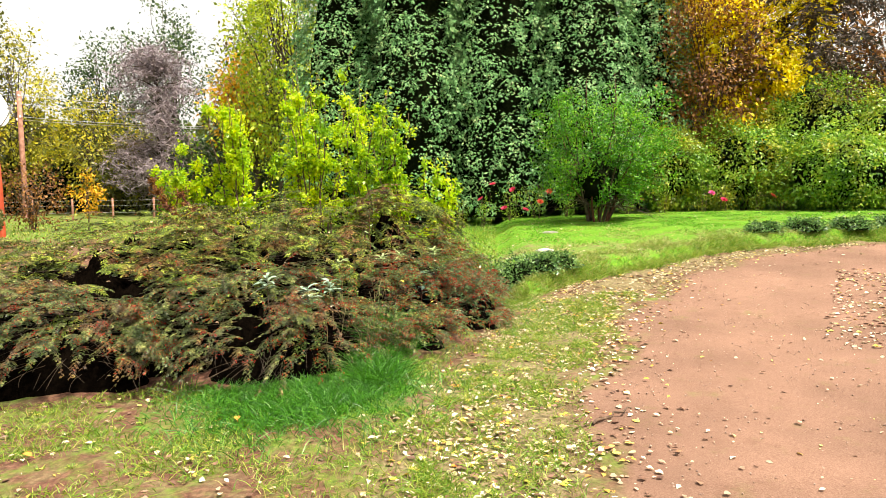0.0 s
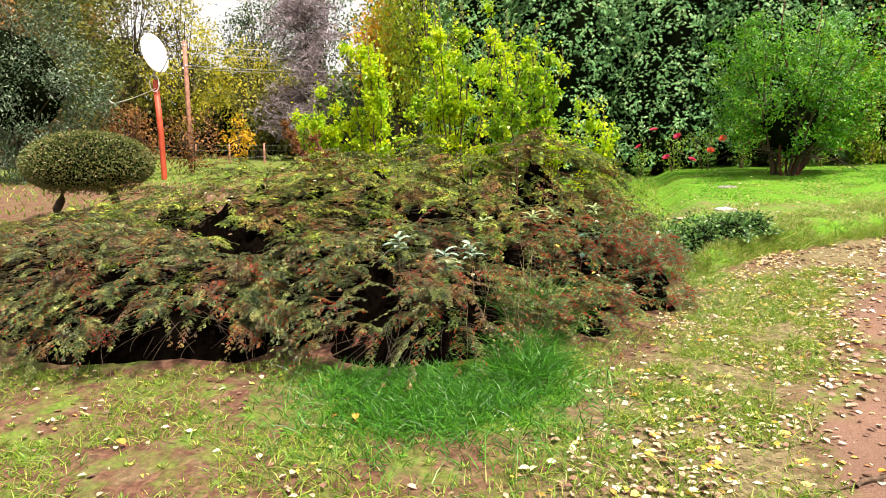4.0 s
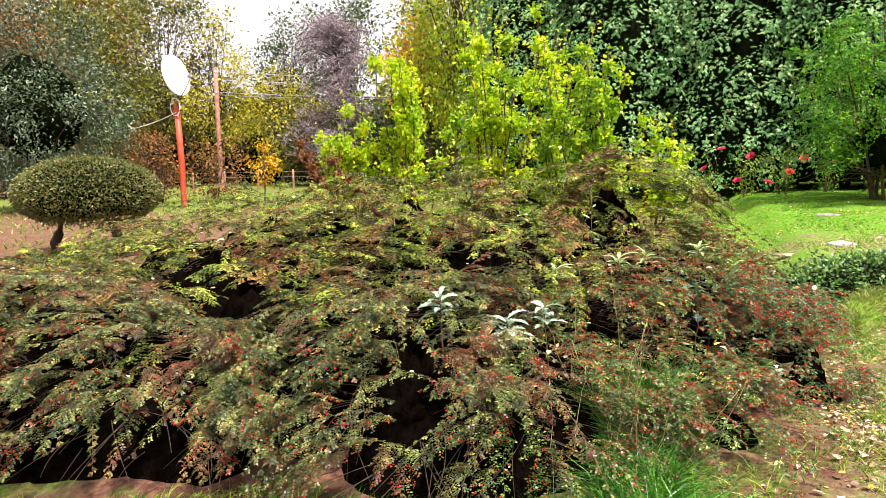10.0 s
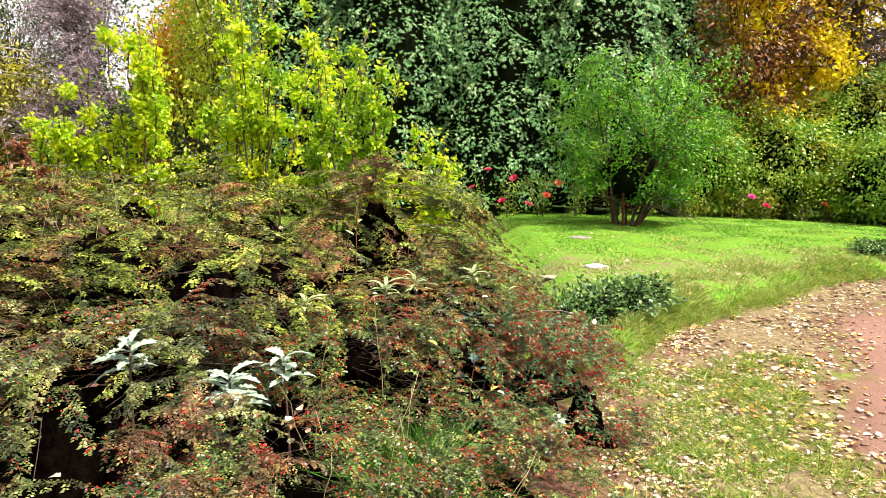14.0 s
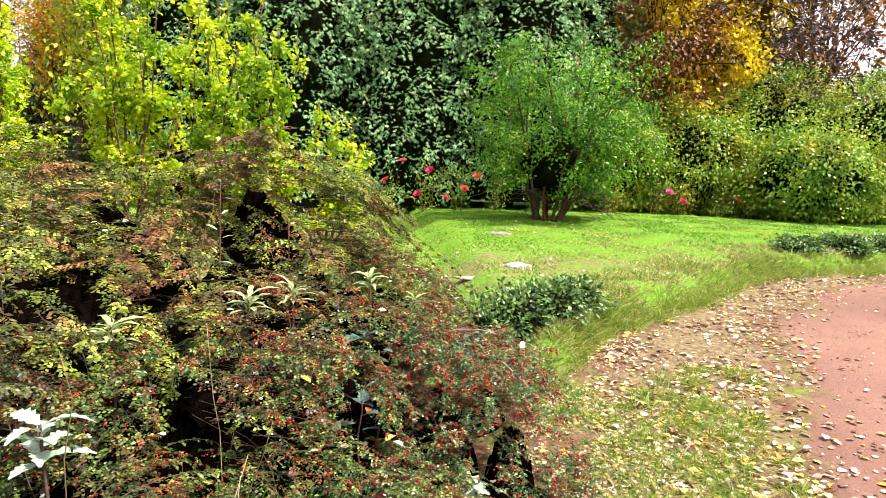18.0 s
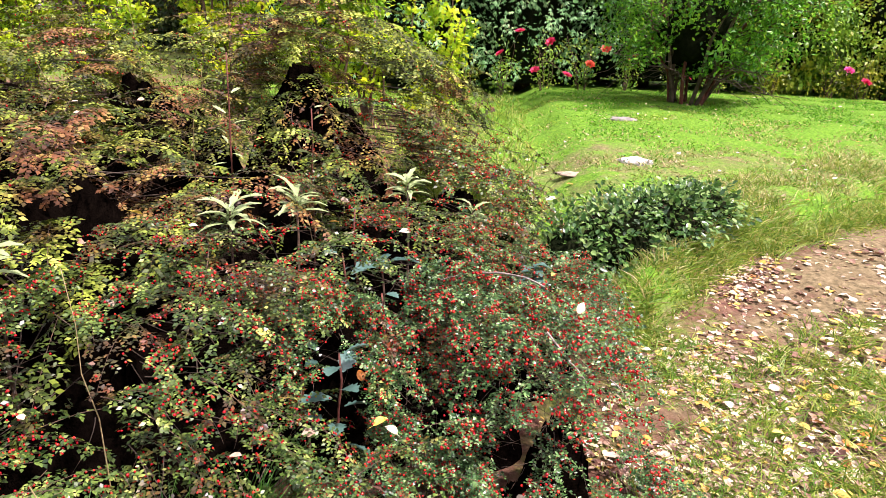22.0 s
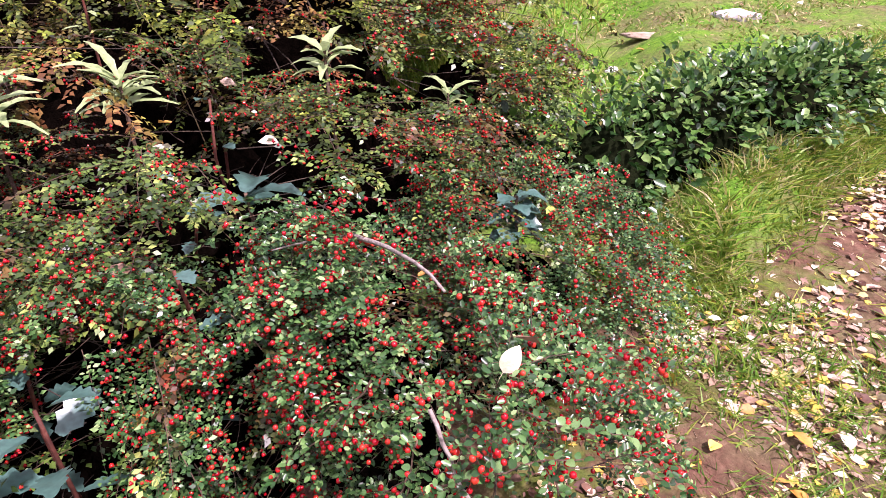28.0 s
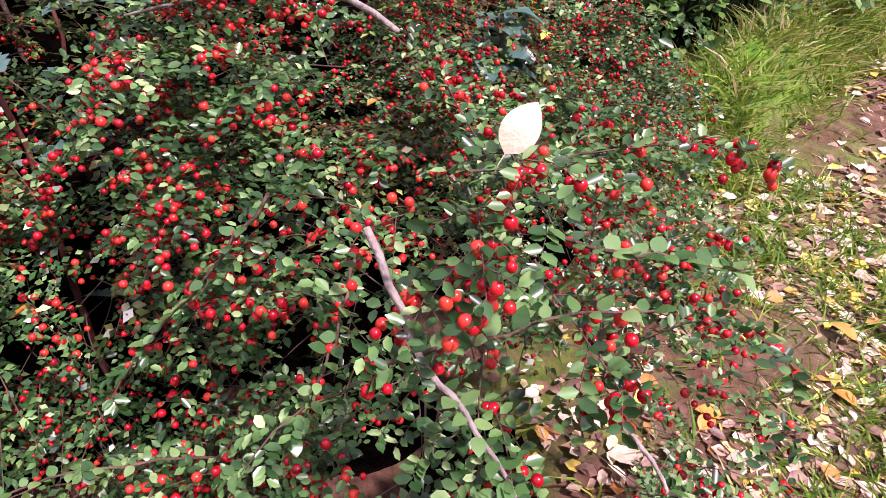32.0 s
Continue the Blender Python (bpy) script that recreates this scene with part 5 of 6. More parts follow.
# ---------------------------------------------------------------- low clump at the corner of the lawn
def corner_clump(x, y, r, top, label):
    z = z_at(x, y)
    ob = thing("glossy_clump", (x, y, z), label, "shrub", "evergreen clump")
    n = int(3400 * r * r / 0.2)
    d = scatter_dirs(n)
    d[:, 2] = np.abs(d[:, 2])
    p = np.array([x, y, z]) + d * [r, r, top - z] * (0.66 + 0.40 * rng.random((n, 1)) ** 1.5 + 0.22 * np.sin(d[:, 0:1] * 6 + x * 9) * np.cos(d[:, 1:2] * 5 + y * 7))
    # smooth inner dome; its near-black colour replaces the shade among the stems
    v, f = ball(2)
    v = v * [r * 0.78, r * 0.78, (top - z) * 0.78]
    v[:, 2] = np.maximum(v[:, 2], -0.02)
    part("shade_thicket", Heap().add(v + [x, y, z], f), GAP_SHADE, ob, "inner stems painted near-black for shade", True)
    st = np.stack([bent((x + rng.normal() * r * 0.3, y + rng.normal() * r * 0.3, z), q, 0.04, 0.01, 5) for q in p[:60]])
    part("stem_tangle", tubes(Heap(), st, 0.003), TWIG, ob)
    dd = d + rng.normal(size=d.shape) * 0.5
    dd[:, 2] -= 0.35
    ln = 0.036 * (0.5 + 0.9 * rng.random(n))
    part("leaves", leaves(Heap(), p, dd, rng.normal(size=d.shape) * 0.4 + d * 0.6 + [0, 0, 0.7], ln, ln * 0.62, "oval"), CLUMP, ob)
    centred(ob)


for kx, ky, kr, kt in ((-0.04, 8.48, 0.27, 0.58), (0.26, 8.72, 0.33, 0.65), (0.58, 8.98, 0.35, 0.67), (0.90, 9.32, 0.30, 0.65), (-0.42, 8.48, 0.26, 0.58)):
    corner_clump(kx, ky, kr, kt, "low evergreen clump of glossy dark green leaves")
for kx, ky, kr, kt in ((4.9, 11.9, 0.35, 0.95), (5.7, 12.05, 0.4, 1.0), (6.6, 12.2, 0.4, 1.0), (7.5, 12.4, 0.4, 1.02)):
    corner_clump(kx, ky, kr, kt, "low dark shrub along the lawn's edge")


# ---------------------------------------------------------------- broad-leaved plants in the mound
def lobed_leaf(length, width, lobes=5, bend=0.35, thick=0.0006):
    """A long leaf with a wavy toothed edge that arches along its rib."""
    k = lobes * 4 + 1
    s = np.linspace(0, 1, k)
    prof = np.sin(np.pi * np.clip(s * 0.93 + 0.05, 0, 1)) ** 0.7 * (1 + 0.22 * np.cos(s * lobes * 2 * np.pi))
    z = bend * length * (s - s**2 * 1.35)
    mid = np.stack([np.zeros(k), s * length, z], -1)
    half = (prof * width / 2)[:, None]
    lf, rt = mid + half * [-1, 0.15, 0.30], mid + half * [1, 0.15, 0.30]
    v = np.concatenate([lf, mid, rt])
    i = np.arange(k - 1)[:, None]
    return v, np.concatenate([np.hstack([i, i + 1, i + 1 + k, i + k]), np.hstack([i + k, i + 1 + k, i + 1 + 2 * k, i + 2 * k])])


def rosette(name, x, y, z, n, length, width, mat, label, tilt=0.45, stem=0.0, lobes=5, group=""):
    """Leaves that rise from one point, on a stem where it has one."""
    g = z_at(x, y)
    ob = thing(name, (x, y, g), label, "plant", group)
    part("stem", tube(Heap(), bent((x + 0.03, y + 0.02, g - 0.01), (x, y, z), 0, 0.008, 6), np.linspace(0.007, 0.004, 6), 6), TWIG, ob)
    for k in range(n):
        v, f = lobed_leaf(length * (0.65 + 0.5 * rng.random()), width * (0.8 + 0.4 * rng.random()), lobes, 0.25 + 0.3 * rng.random())
        a = k * 2.399 + rng.normal() * 0.25
        level = k / max(1, n - 1)
        rot = np.array(Euler((tilt * (0.2 + 1.3 * level) + rng.normal() * 0.12, rng.normal() * 0.15, a)).to_matrix())
        part("leaf", Heap().add(v @ rot.T + [x, y, z - stem * (1 - level)], f), mat, ob, smooth=True)
    return centred(ob)


# silvery thistle-like plants
rosette("silver_leaf_plant", -1.91, 5.94, 0.60, 19, 0.16, 0.050, SILVER, "silvery broad-leaved plant with jagged leaves", 0.2, 0.16)
rosette("silver_leaf_plant", -2.31, 5.94, 0.72, 14, 0.13, 0.042, SILVER, "silvery broad-leaved plant with jagged leaves", 0.2, 0.12)
rosette("silver_leaf_plant", -1.72, 6.05, 0.66, 12, 0.12, 0.040, SILVER, "small silvery plant with jagged leaves", 0.2, 0.12)
PALE_GREEN = leaf_material("pale_green_leaves", [(0.20, 0.32, 0.10), (0.34, 0.46, 0.18), (0.50, 0.58, 0.34)], None, 0.35, 0.3, gloss=0.6)
for px, py, pz, pn, pl in ((-1.40, 7.30, 0.78, 8, 0.17), (-1.22, 7.50, 0.79, 9, 0.16), (-0.83, 7.80, 0.82, 7, 0.13), (-1.75, 6.6, 0.80, 6, 0.14), (-0.25, 8.95, 0.40, 7, 0.13), (-0.55, 8.05, 0.66, 6, 0.12)):
    rosette("pale_leaf_plant", px, py, pz, pn * 2, pl * 0.8, 0.027, PALE_GREEN, "upright plant with pale green pointed leaves", 0.35, 0.07, 3, "self-sown pale plants")


def mahonia(x, y, z, n, leaf, label, mat=HOLLY, wide=0.52):
    """A stalk with spiny blue-green leaflets in tiers."""
    g = z_at(x, y)
    ob = thing("spiny_leaf_plant", (x, y, g), label, "plant", "spiny blue-green plants")
    part("stem", tube(Heap(), bent((x + 0.02, y, g - 0.01), (x, y, z), 0, 0.008, 7), np.linspace(0.006, 0.003, 7), 6), RED_STEM, ob)
    for k in range(n):
        f = 0.45 + 0.55 * k / max(1, n - 1)
        a = k * 2.399 + rng.normal() * 0.3
        o = np.array([x, y, g + (z - g) * f])
        d = np.array([math.cos(a), math.sin(a), 0.25])
        v, fc = lobed_leaf(leaf * (0.7 + 0.5 * rng.random()), leaf * wide, 4, 0.15)
        rot = np.array(Euler((0.15 + rng.normal() * 0.25, rng.normal() * 0.3, a - math.pi / 2)).to_matrix())
        part("leaf", Heap().add(v @ rot.T + o + d * 0.02, fc), mat, ob, smooth=True)
    return centred(ob)


for mx, my, mz, mn, ml in ((-0.875, 6.75, 0.53, 9, 0.09), (-0.99, 7.49, 0.76, 8, 0.05), (-1.01, 7.37, 0.62, 5, 0.055), (-0.80, 7.0, 0.62, 6, 0.055), (-1.02, 6.86, 0.55, 7, 0.06)):
    mahonia(mx, my, mz, mn, ml, "upright plant with spiny blue-green leaves")
mahonia(-1.68, 8.0, 1.30, 16, 0.07, "thin upright seedling with narrow pale leaves", PALE_GREEN, 0.22)
mahonia(-1.30, 8.0, 1.08, 12, 0.06, "thin upright seedling with narrow pale leaves", PALE_GREEN, 0.22)
rosette("blue_green_plant", -0.86, 7.36, 0.60, 4, 0.15, 0.065, HOLLY, "low plant with wide blue-green leaves", 0.1, 0.03, 3)
rosette("blue_green_plant", -0.29, 7.55, 0.57, 16, 0.07, 0.045, HOLLY, "low plant with rounded blue-green leaves", 0.0, 0.12, 2)
rosette("dock_plant", -0.98, 6.24, 0.16, 5, 0.22, 0.075, CLUMP, "green dock plant with long smooth leaves", 0.35, 0.06, 2)
rosette("blue_green_plant", -0.46, 6.42, 0.30, 14, 0.065, 0.03, SILVER, "low plant with small silvery blue leaves", 0.1, 0.08, 2)


# ---------------------------------------------------------------- stems that stick out of the mound
def bare_sprig(a, b, n, label):
    g = z_at(a[0], a[1])
    ob = thing("dead_sprig", (a[0], a[1], g), label, "branch")
    line = bent((a[0], a[1], a[2] - 0.3), b, -0.05, 0.01, 9)
    part("stem", tube(Heap(), line, np.linspace(0.03, 0.012, 9), 6), RED_STEM, ob)
    sub = np.stack([bent(line[3 + i % 6], line[3 + i % 6] + rng.normal(size=3) * 0.055 + [-0.02, 0, 0.03], 0, 0.004, 5) for i in range(n)])
    part("side_shoot_tangle", tubes(Heap(), sub, 0.007), RED_STEM, ob)
    p, t = along(sub, 9)
    part("dry_leaves", leaves(Heap(), p.reshape(-1, 3), t.reshape(-1, 3) + rng.normal(size=(p.size // 3, 3)) * 0.6, scatter_dirs(p.size // 3), 0.04, 0.022, "rhomb"), WOOD_BROWN, ob)
    centred(ob)


bare_sprig((-4.15, 8.45, 1.20), (-5.00, 8.75, 1.76), 130, "dark reddish dead branch leaning out of the mound")
bare_sprig((-3.8, 8.60, 1.20), (-4.55, 8.7, 1.58), 80, "dark reddish dead branch leaning out of the mound")


def stick(name, a, b, r, mat, label, wobble=0.01, fork=None):
    heap = Heap()
    line = bent(a, b, 0.01, wobble, 8)
    tube(heap, line, np.linspace(r, r * 0.5, 8), 6)
    if fork is not None:
        tube(heap, bent(line[fork[0]], fork[1], 0.005, wobble * 0.5, 5), np.linspace(r * 0.6, r * 0.3, 5), 5)
    single(name, heap, mat, label, "branch", smooth=True)


stick("bare_branch", (-0.50, 7.04, 0.70), (-0.32, 6.86, 0.735), 0.0042, GREY_TWIG, "pale bare branch lying on berry shrub", 0.003, (0, (-0.62, 7.0, 0.68)))
stick("path_twig", (0.56, 4.10, z_at(0.56, 4.1) + 0.02), (0.86, 4.32, z_at(0.86, 4.32) + 0.035), 0.012, TWIG, "broken brown twig lying on the path", 0.01, (2, (0.42, 4.02, z_at(0.4, 4.0) + 0.02)))


# ---------------------------------------------------------------- stones on the lawn
def stone(x, y, sx, sy, sz, label, mat=STONE):
    v, f = ball(3)
    v = v * (1 + 0.2 * np.sin(v[:, 0:1] * 5 + x) * np.cos(v[:, 1:2] * 6 + y) + 0.1 * np.sin(v[:, 0:1] * 13) * np.sin(v[:, 1:2] * 11)) * [sx, sy, sz]
    single("stone", Heap().add(v + [x, y, z_at(x, y) - sz * 0.45], f), mat, label, "stone", "stones in the lawn", smooth=True)


stone(0.82, 10.86, 0.15, 0.10, 0.045, "pale flat stone in the lawn")
stone(0.30, 10.55, 0.20, 0.10, 0.02, "low pale sandy hump in the lawn", plain_material("pale_sand", (0.28, 0.21, 0.14), (0.48, 0.38, 0.28), 30, 0.95, 0.6))
stone(0.05, 10.2, 0.05, 0.04, 0.03, "small pale stone in the lawn")
stone(1.13, 13.02, 0.18, 0.12, 0.04, "grey flat stone in the lawn", plain_material("grey_stone", (0.15, 0.14, 0.12), (0.32, 0.30, 0.27), 18, 0.9, 0.6))


# ---------------------------------------------------------------- grass
def blades(heap, x, y, length, width, lean=0.5):
    n = len(x)
    p = np.stack([x, y, rise(x, y) - 0.005], -1)
    d = rng.normal(size=(n, 3)) * lean
    d[:, 2] = 1
    d = unit(d)
    s = unit(np.cross(d, rng.normal(size=(n, 3))))
    ln = length[:, None] if np.ndim(length) else length
    tip = p + d * ln + np.stack([d[:, 0], d[:, 1], np.full(n, -0.25)], -1) * ln * 0.4
    mid = p + d * ln * 0.55
    w = s * width / 2
    v = np.stack([p - w, p + w, mid + w * 0.8, mid - w * 0.8, tip], 1)
    k = np.arange(n)[:, None] * 5
    return heap.add(v, k + np.array([0, 1, 2, 3]), k + np.array([3, 2, 4]))


def in_mound(x, y):
    return mound(x, y) > rise(x, y) + 0.06


def grass_patch(name, x, y, length, width, lean, mat, label, keep_mound=False):
    if not keep_mound:
        k = ~in_mound(x, y)
        x, y = x[k], y[k]
        length = length[k]
    single(name, blades(Heap(), x, y, length, width, lean), mat, label, "grass", kind="stuff")


def field(n, x0, x1, y0, y1):
    return x0 + (x1 - x0) * rng.random(n), y0 + (y1 - y0) * rng.random(n)


# lawn
x, y = field(92000, -0.8, 10.5, 8.2, 17)
k = (y > lawn_edge(x) + 0.05)
x, y = x[k], y[k]
worn = rng.random(len(x)) < np.maximum(0.85 * ease(14.2, 11.0, y + 0.6 * np.sin(x * 1.7)), 0.12)
grass_patch("lawn_grass", x[~worn], y[~worn], 0.02 + 0.03 * rng.random(len(x))[~worn], 0.010, 0.9, GRASS, "short bright green lawn grass")
grass_patch("worn_lawn_grass", x[worn], y[worn], 0.02 + 0.03 * rng.random(len(x))[worn], 0.010, 0.9, WORN_GRASS, "worn yellowish lawn grass")
x, y = field(9000, -7.5, 0.0, 9.5, 17)
grass_patch("rough_grass", x, y, 0.08 + 0.12 * rng.random(len(x)), 0.012, 0.5, MIXED_GRASS, "rough grass behind the mound")
x, y = field(6000, -22, -6.5, 6, 26)
grass_patch("far_grass", x, y, 0.06 + 0.10 * rng.random(len(x)), 0.03, 0.5, MIXED_GRASS, "thin grass beyond the mound")
# tufts on the lawn's edge
s = rng.random(16000)
ex = 0.0 + 8 * s**1.9
ey = lawn_edge(ex) + rng.normal(size=16000) * 0.10 - 0.04
tuft = np.round(ex * 6)
ey = ey + 0.09 * np.sin(tuft * 12.9) + 0.05 * np.sin(ex * 17)
grass_patch("edge_grass", ex, ey, (0.07 + 0.11 * rng.random(16000)) * (0.5 + 0.5 * ease(0.3, 1.6, ex)), 0.006, 0.9, MIXED_GRASS, "long tired grass hanging over the lawn's edge")
# rough long grass just inside the lawn's edge
x = -0.15 + 7.6 * rng.random(20000) ** 2.0
y = lawn_edge(x) - 0.02 + 0.95 * rng.random(20000) ** 1.4
clump = np.sin(x * 5.3 + np.sin(y * 7.1)) + np.sin(y * 6.4 + 2 * np.sin(x * 2.7)) > -0.5
x, y = x[clump], y[clump]
dead = rng.random(len(x)) < 0.45
grass_patch("verge_grass", x[~dead], y[~dead], 0.04 + 0.08 * rng.random((~dead).sum()), 0.007, 0.7, MIXED_GRASS, "rough long grass along the lawn's edge")
grass_patch("verge_straw", x[dead], y[dead], 0.05 + 0.09 * rng.random(dead.sum()), 0.006, 0.8, WORN_GRASS, "dry yellow grass along the lawn's edge")
# lush grass in front of the mound, its green darkened as for shade
x, y = rng.normal(-1.62, 0.42, 17000), rng.normal(4.80, 0.36, 17000)
grass_patch("lush_grass", x, y, 0.06 + 0.12 * rng.random(17000), 0.006, 0.9, LUSH_SHADED, "lush long green grass at the mound's foot")
c = rng.random((40, 2)) * [0.35, 1.6] + [-1.30, 5.0]
x = (c[:, 0:1] + rng.normal(size=(40, 110)) * 0.05).ravel()
y = (c[:, 1:2] + rng.normal(size=(40, 110)) * 0.05).ravel()
grass_patch("tall_tufts", x, y, 0.12 + 0.2 * rng.random(len(x)), 0.006, 0.8, LUSH_SHADED, "tall green grass tufts between shrubs", True)
x, y = rng.normal(-1.15, 0.08, 620), rng.normal(6.05, 0.08, 620)
grass_patch("tall_tufts", x, y, 0.26 + 0.30 * rng.random(620), 0.007, 0.45, LUSH_SHADED, "tall green grass tuft in the mound", True)
# thin turf
x, y = field(90000, -5.5, 1.2, 1.5, 8.2)
k = (x < path_left(y) + 0.1) & (np.sin(x * 5.1 + np.sin(y * 4.3)) + np.sin(y * 6.7 + x * 2.2) + rng.normal(size=len(x)) * 0.5 > -0.25)
x, y = x[k], y[k]
grass_patch("thin_turf", x, y, 0.03 + 0.07 * rng.random(len(x)), 0.006, 0.9, MIXED_GRASS, "thin worn grass and weeds beside the path")
# tufts along the path
cy = 2.2 + 6.0 * rng.random(170)
cx = path_left(cy) - 0.05 - 0.9 * rng.random(170)
x = (cx[:, None] + rng.normal(size=(170, 60)) * 0.045).ravel()
y = (cy[:, None] + rng.normal(size=(170, 60)) * 0.045).ravel()
grass_patch("path_tufts", x, y, 0.05 + 0.07 * rng.random(len(x)), 0.005, 1.1, MIXED_GRASS, "small yellow-green grass tufts beside the path")
# leafy tufts between shrub and path
c = np.stack(field(90, 0.02, 0.75, 6.35, 7.9), -1)
x = (c[:, 0:1] + rng.normal(size=(90, 46)) * 0.03).ravel()
y = (c[:, 1:2] + rng.normal(size=(90, 46)) * 0.03).ravel()
grass_patch("leafy_tufts", x, y, 0.035 + 0.06 * rng.random(len(x)), 0.0045, 0.8, FRESH_GRASS, "fresh green grass tufts beside the berry shrub")
# weeds
c = np.stack(field(420, -4.5, 1.0, 2.0, 8.2), -1)
c = c[(c[:, 0] < path_left(c[:, 1]) - 0.05) & ~in_mound(c[:, 0], c[:, 1])]
heap = Heap()
for wx, wy in c:
    n = 24
    a = rng.random(n) * 6.28
    d = np.stack([np.cos(a), np.sin(a), 0.15 + 1.1 * rng.random(n)], -1)
    p = np.repeat([[wx, wy, z_at(wx, wy)]], n, 0) + d * 0.012
    leaves(heap, p, d, np.repeat([[0, 0, 1.0]], n, 0) + rng.normal(size=(n, 3)) * 0.2, 0.015 + 0.026 * rng.random(n), 0.007, "long")
single("ground_weeds", heap, MIXED_GRASS, "small leafy weeds in the turf", "weeds", kind="stuff")
# dry stalks
heap = Heap()
for k in range(56):
    sx, sy = ((-1.2 + rng.normal() * 0.18, 5.7 + rng.normal() * 0.3), (-3.2 + rng.normal() * 0.8, 7.6 + rng.normal() * 0.5), (-0.9 + rng.normal() * 0.35, 9.6 + rng.normal() * 0.3))[k % 3]
    g = float(mound(np.array(sx), np.array(sy)))
    tube(heap, bent((sx, sy, g - 0.1), (sx + rng.normal() * 0.12, sy + rng.normal() * 0.1, g + 0.2 + 0.35 * rng.random()), 0.02, 0.01, 6), np.linspace(0.0022, 0.001, 6), 3)
single("dry_stalks", heap, STRAW, "dry straw-coloured grass stalks in the mound", "grass", kind="stuff")
# pale grass sheaf beside the hump
x, y = rng.normal(-0.85, 0.16, 1000), rng.normal(9.5, 0.2, 1000)
grass_patch("dry_sheaf", x, y, 0.25 + 0.4 * rng.random(1000), 0.009, 0.35, MIXED_GRASS, "pale dry grass sheaf beside the mound", True)


# ---------------------------------------------------------------- fallen leaves
def litter(heap, x, y, size, z=None):
    n = len(x)
    z = rise(x, y) + 0.004 if z is None else z
    size = np.broadcast_to(np.asarray(size, float), (n,))
    p = np.stack([x, y, z + 0.003 + 0.012 * rng.random(n)], -1)
    a = rng.random(n) * 6.28
    d = np.stack([np.cos(a), np.sin(a), rng.normal(size=n) * 0.10], -1)
    nrm = rng.normal(size=(n, 3)) * 0.30 + [0, 0, 1]
    w = size * (0.45 + 0.45 * rng.random(n))
    k = rng.random(n) < 0.5
    leaves(heap, p[k], d[k], nrm[k], size[k], w[k], "oval", 0.32)
    return leaves(heap, p[~k], d[~k], nrm[~k], size[~k], w[~k], "long", 0.06)


heap = Heap()
y = 1.0 + 10.5 * rng.random(5200)
x = path_left(y) - 0.40 + rng.normal(size=5200) * 0.42
keep = (y < lawn_edge(x) + 0.3) & ~in_mound(x, y)
litter(heap, x[keep], y[keep], 0.02 + 0.042 * rng.random(keep.sum()) ** 1.3)
x, y = field(700, 0.5, 4.0, 1.5, 11)
litter(heap, x, y, 0.012 + 0.035 * rng.random(700) ** 1.5)
x, y = field(900, -5, 0.5, 1.5, 5.5)
keep = ~in_mound(x, y)
litter(heap, x[keep], y[keep], 0.03 + 0.025 * rng.random(keep.sum()))
y = 4.5 + 5 * rng.random(500)
x = path_right(y) + 0.2 + rng.normal(size=500) * 0.35
litter(heap, x, y, 0.03 + 0.02 * rng.random(500))
s = rng.random(1300)
x = 0.02 + 1.3 * s**1.4
y = lawn_edge(x) - 0.32 - 0.5 * rng.random(1300) * ease(0.9, 0.2, x) + rng.normal(size=1300) * 0.12
keep = ~in_mound(x, y)
litter(heap, x[keep], y[keep], 0.02 + 0.03 * rng.random(keep.sum()))
x, y = field(450, -7, 0.3, 4.3, 9.5)
m = in_mound(x, y)
litter(heap, x[m], y[m], 0.03 + 0.02 * rng.random(m.sum()), mound(x[m], y[m]) + 0.02)
x, y = field(500, -0.5, 9, 9.5, 16.5)
litter(heap, x, y, 0.03 + 0.03 * rng.random(500))
y = 2.0 + 6.5 * rng.random(700)
x = path_left(y) - 0.35 + rng.normal(size=700) * 0.36
keep = (y < lawn_edge(x) - 0.05) & ~in_mound(x, y)
litter(heap, x[keep], y[keep], 0.035 + 0.025 * rng.random(keep.sum()))
x, y = 0.36 + rng.normal(size=2600) * 0.30, 7.25 + rng.normal(size=2600) * 0.6
keep = (y < lawn_edge(x) - 0.05) & (x > -0.1) & ~in_mound(x, y)
litter(heap, x[keep], y[keep], 0.016 + 0.026 * rng.random(keep.sum()))
x, y = 0.16 + rng.normal(size=2600) * 0.24, 6.85 + rng.normal(size=2600) * 0.42
keep = (x > -0.25) & ~in_mound(x, y)
litter(heap, x[keep], y[keep], 0.012 + 0.024 * rng.random(keep.sum()))
x, y = field(1600, 3.0, 5.6, 5.6, 9.2)
keep = np.abs(x - (3.3 + (y - 6.16) * 0.55) - 0.25) < 0.45
litter(heap, x[keep], y[keep], 0.03 + 0.03 * rng.random(keep.sum()))
single("fallen_leaves", heap, LITTER, "scattered pale and yellow fallen birch leaves", "fallen leaves", kind="stuff")


heap = Heap()
x, y = 0.30 + rng.normal(size=6500) * 0.34, 6.95 + rng.normal(size=6500) * 0.75
keep = (y < lawn_edge(x) - 0.05) & (x < path_left(y)) & ~in_mound(x, y)
litter(heap, x[keep], y[keep], 0.005 + 0.013 * rng.random(keep.sum()) ** 1.5)
single("leaf_crumbs", heap, leaf_material("leaf_crumbs", [(0.04, 0.018, 0.012), (0.12, 0.055, 0.035), (0.26, 0.14, 0.09), (0.50, 0.36, 0.22)], None, 0.6, 0.1), "brown crumbs of old leaves on the soil", "leaf litter", kind="stuff")


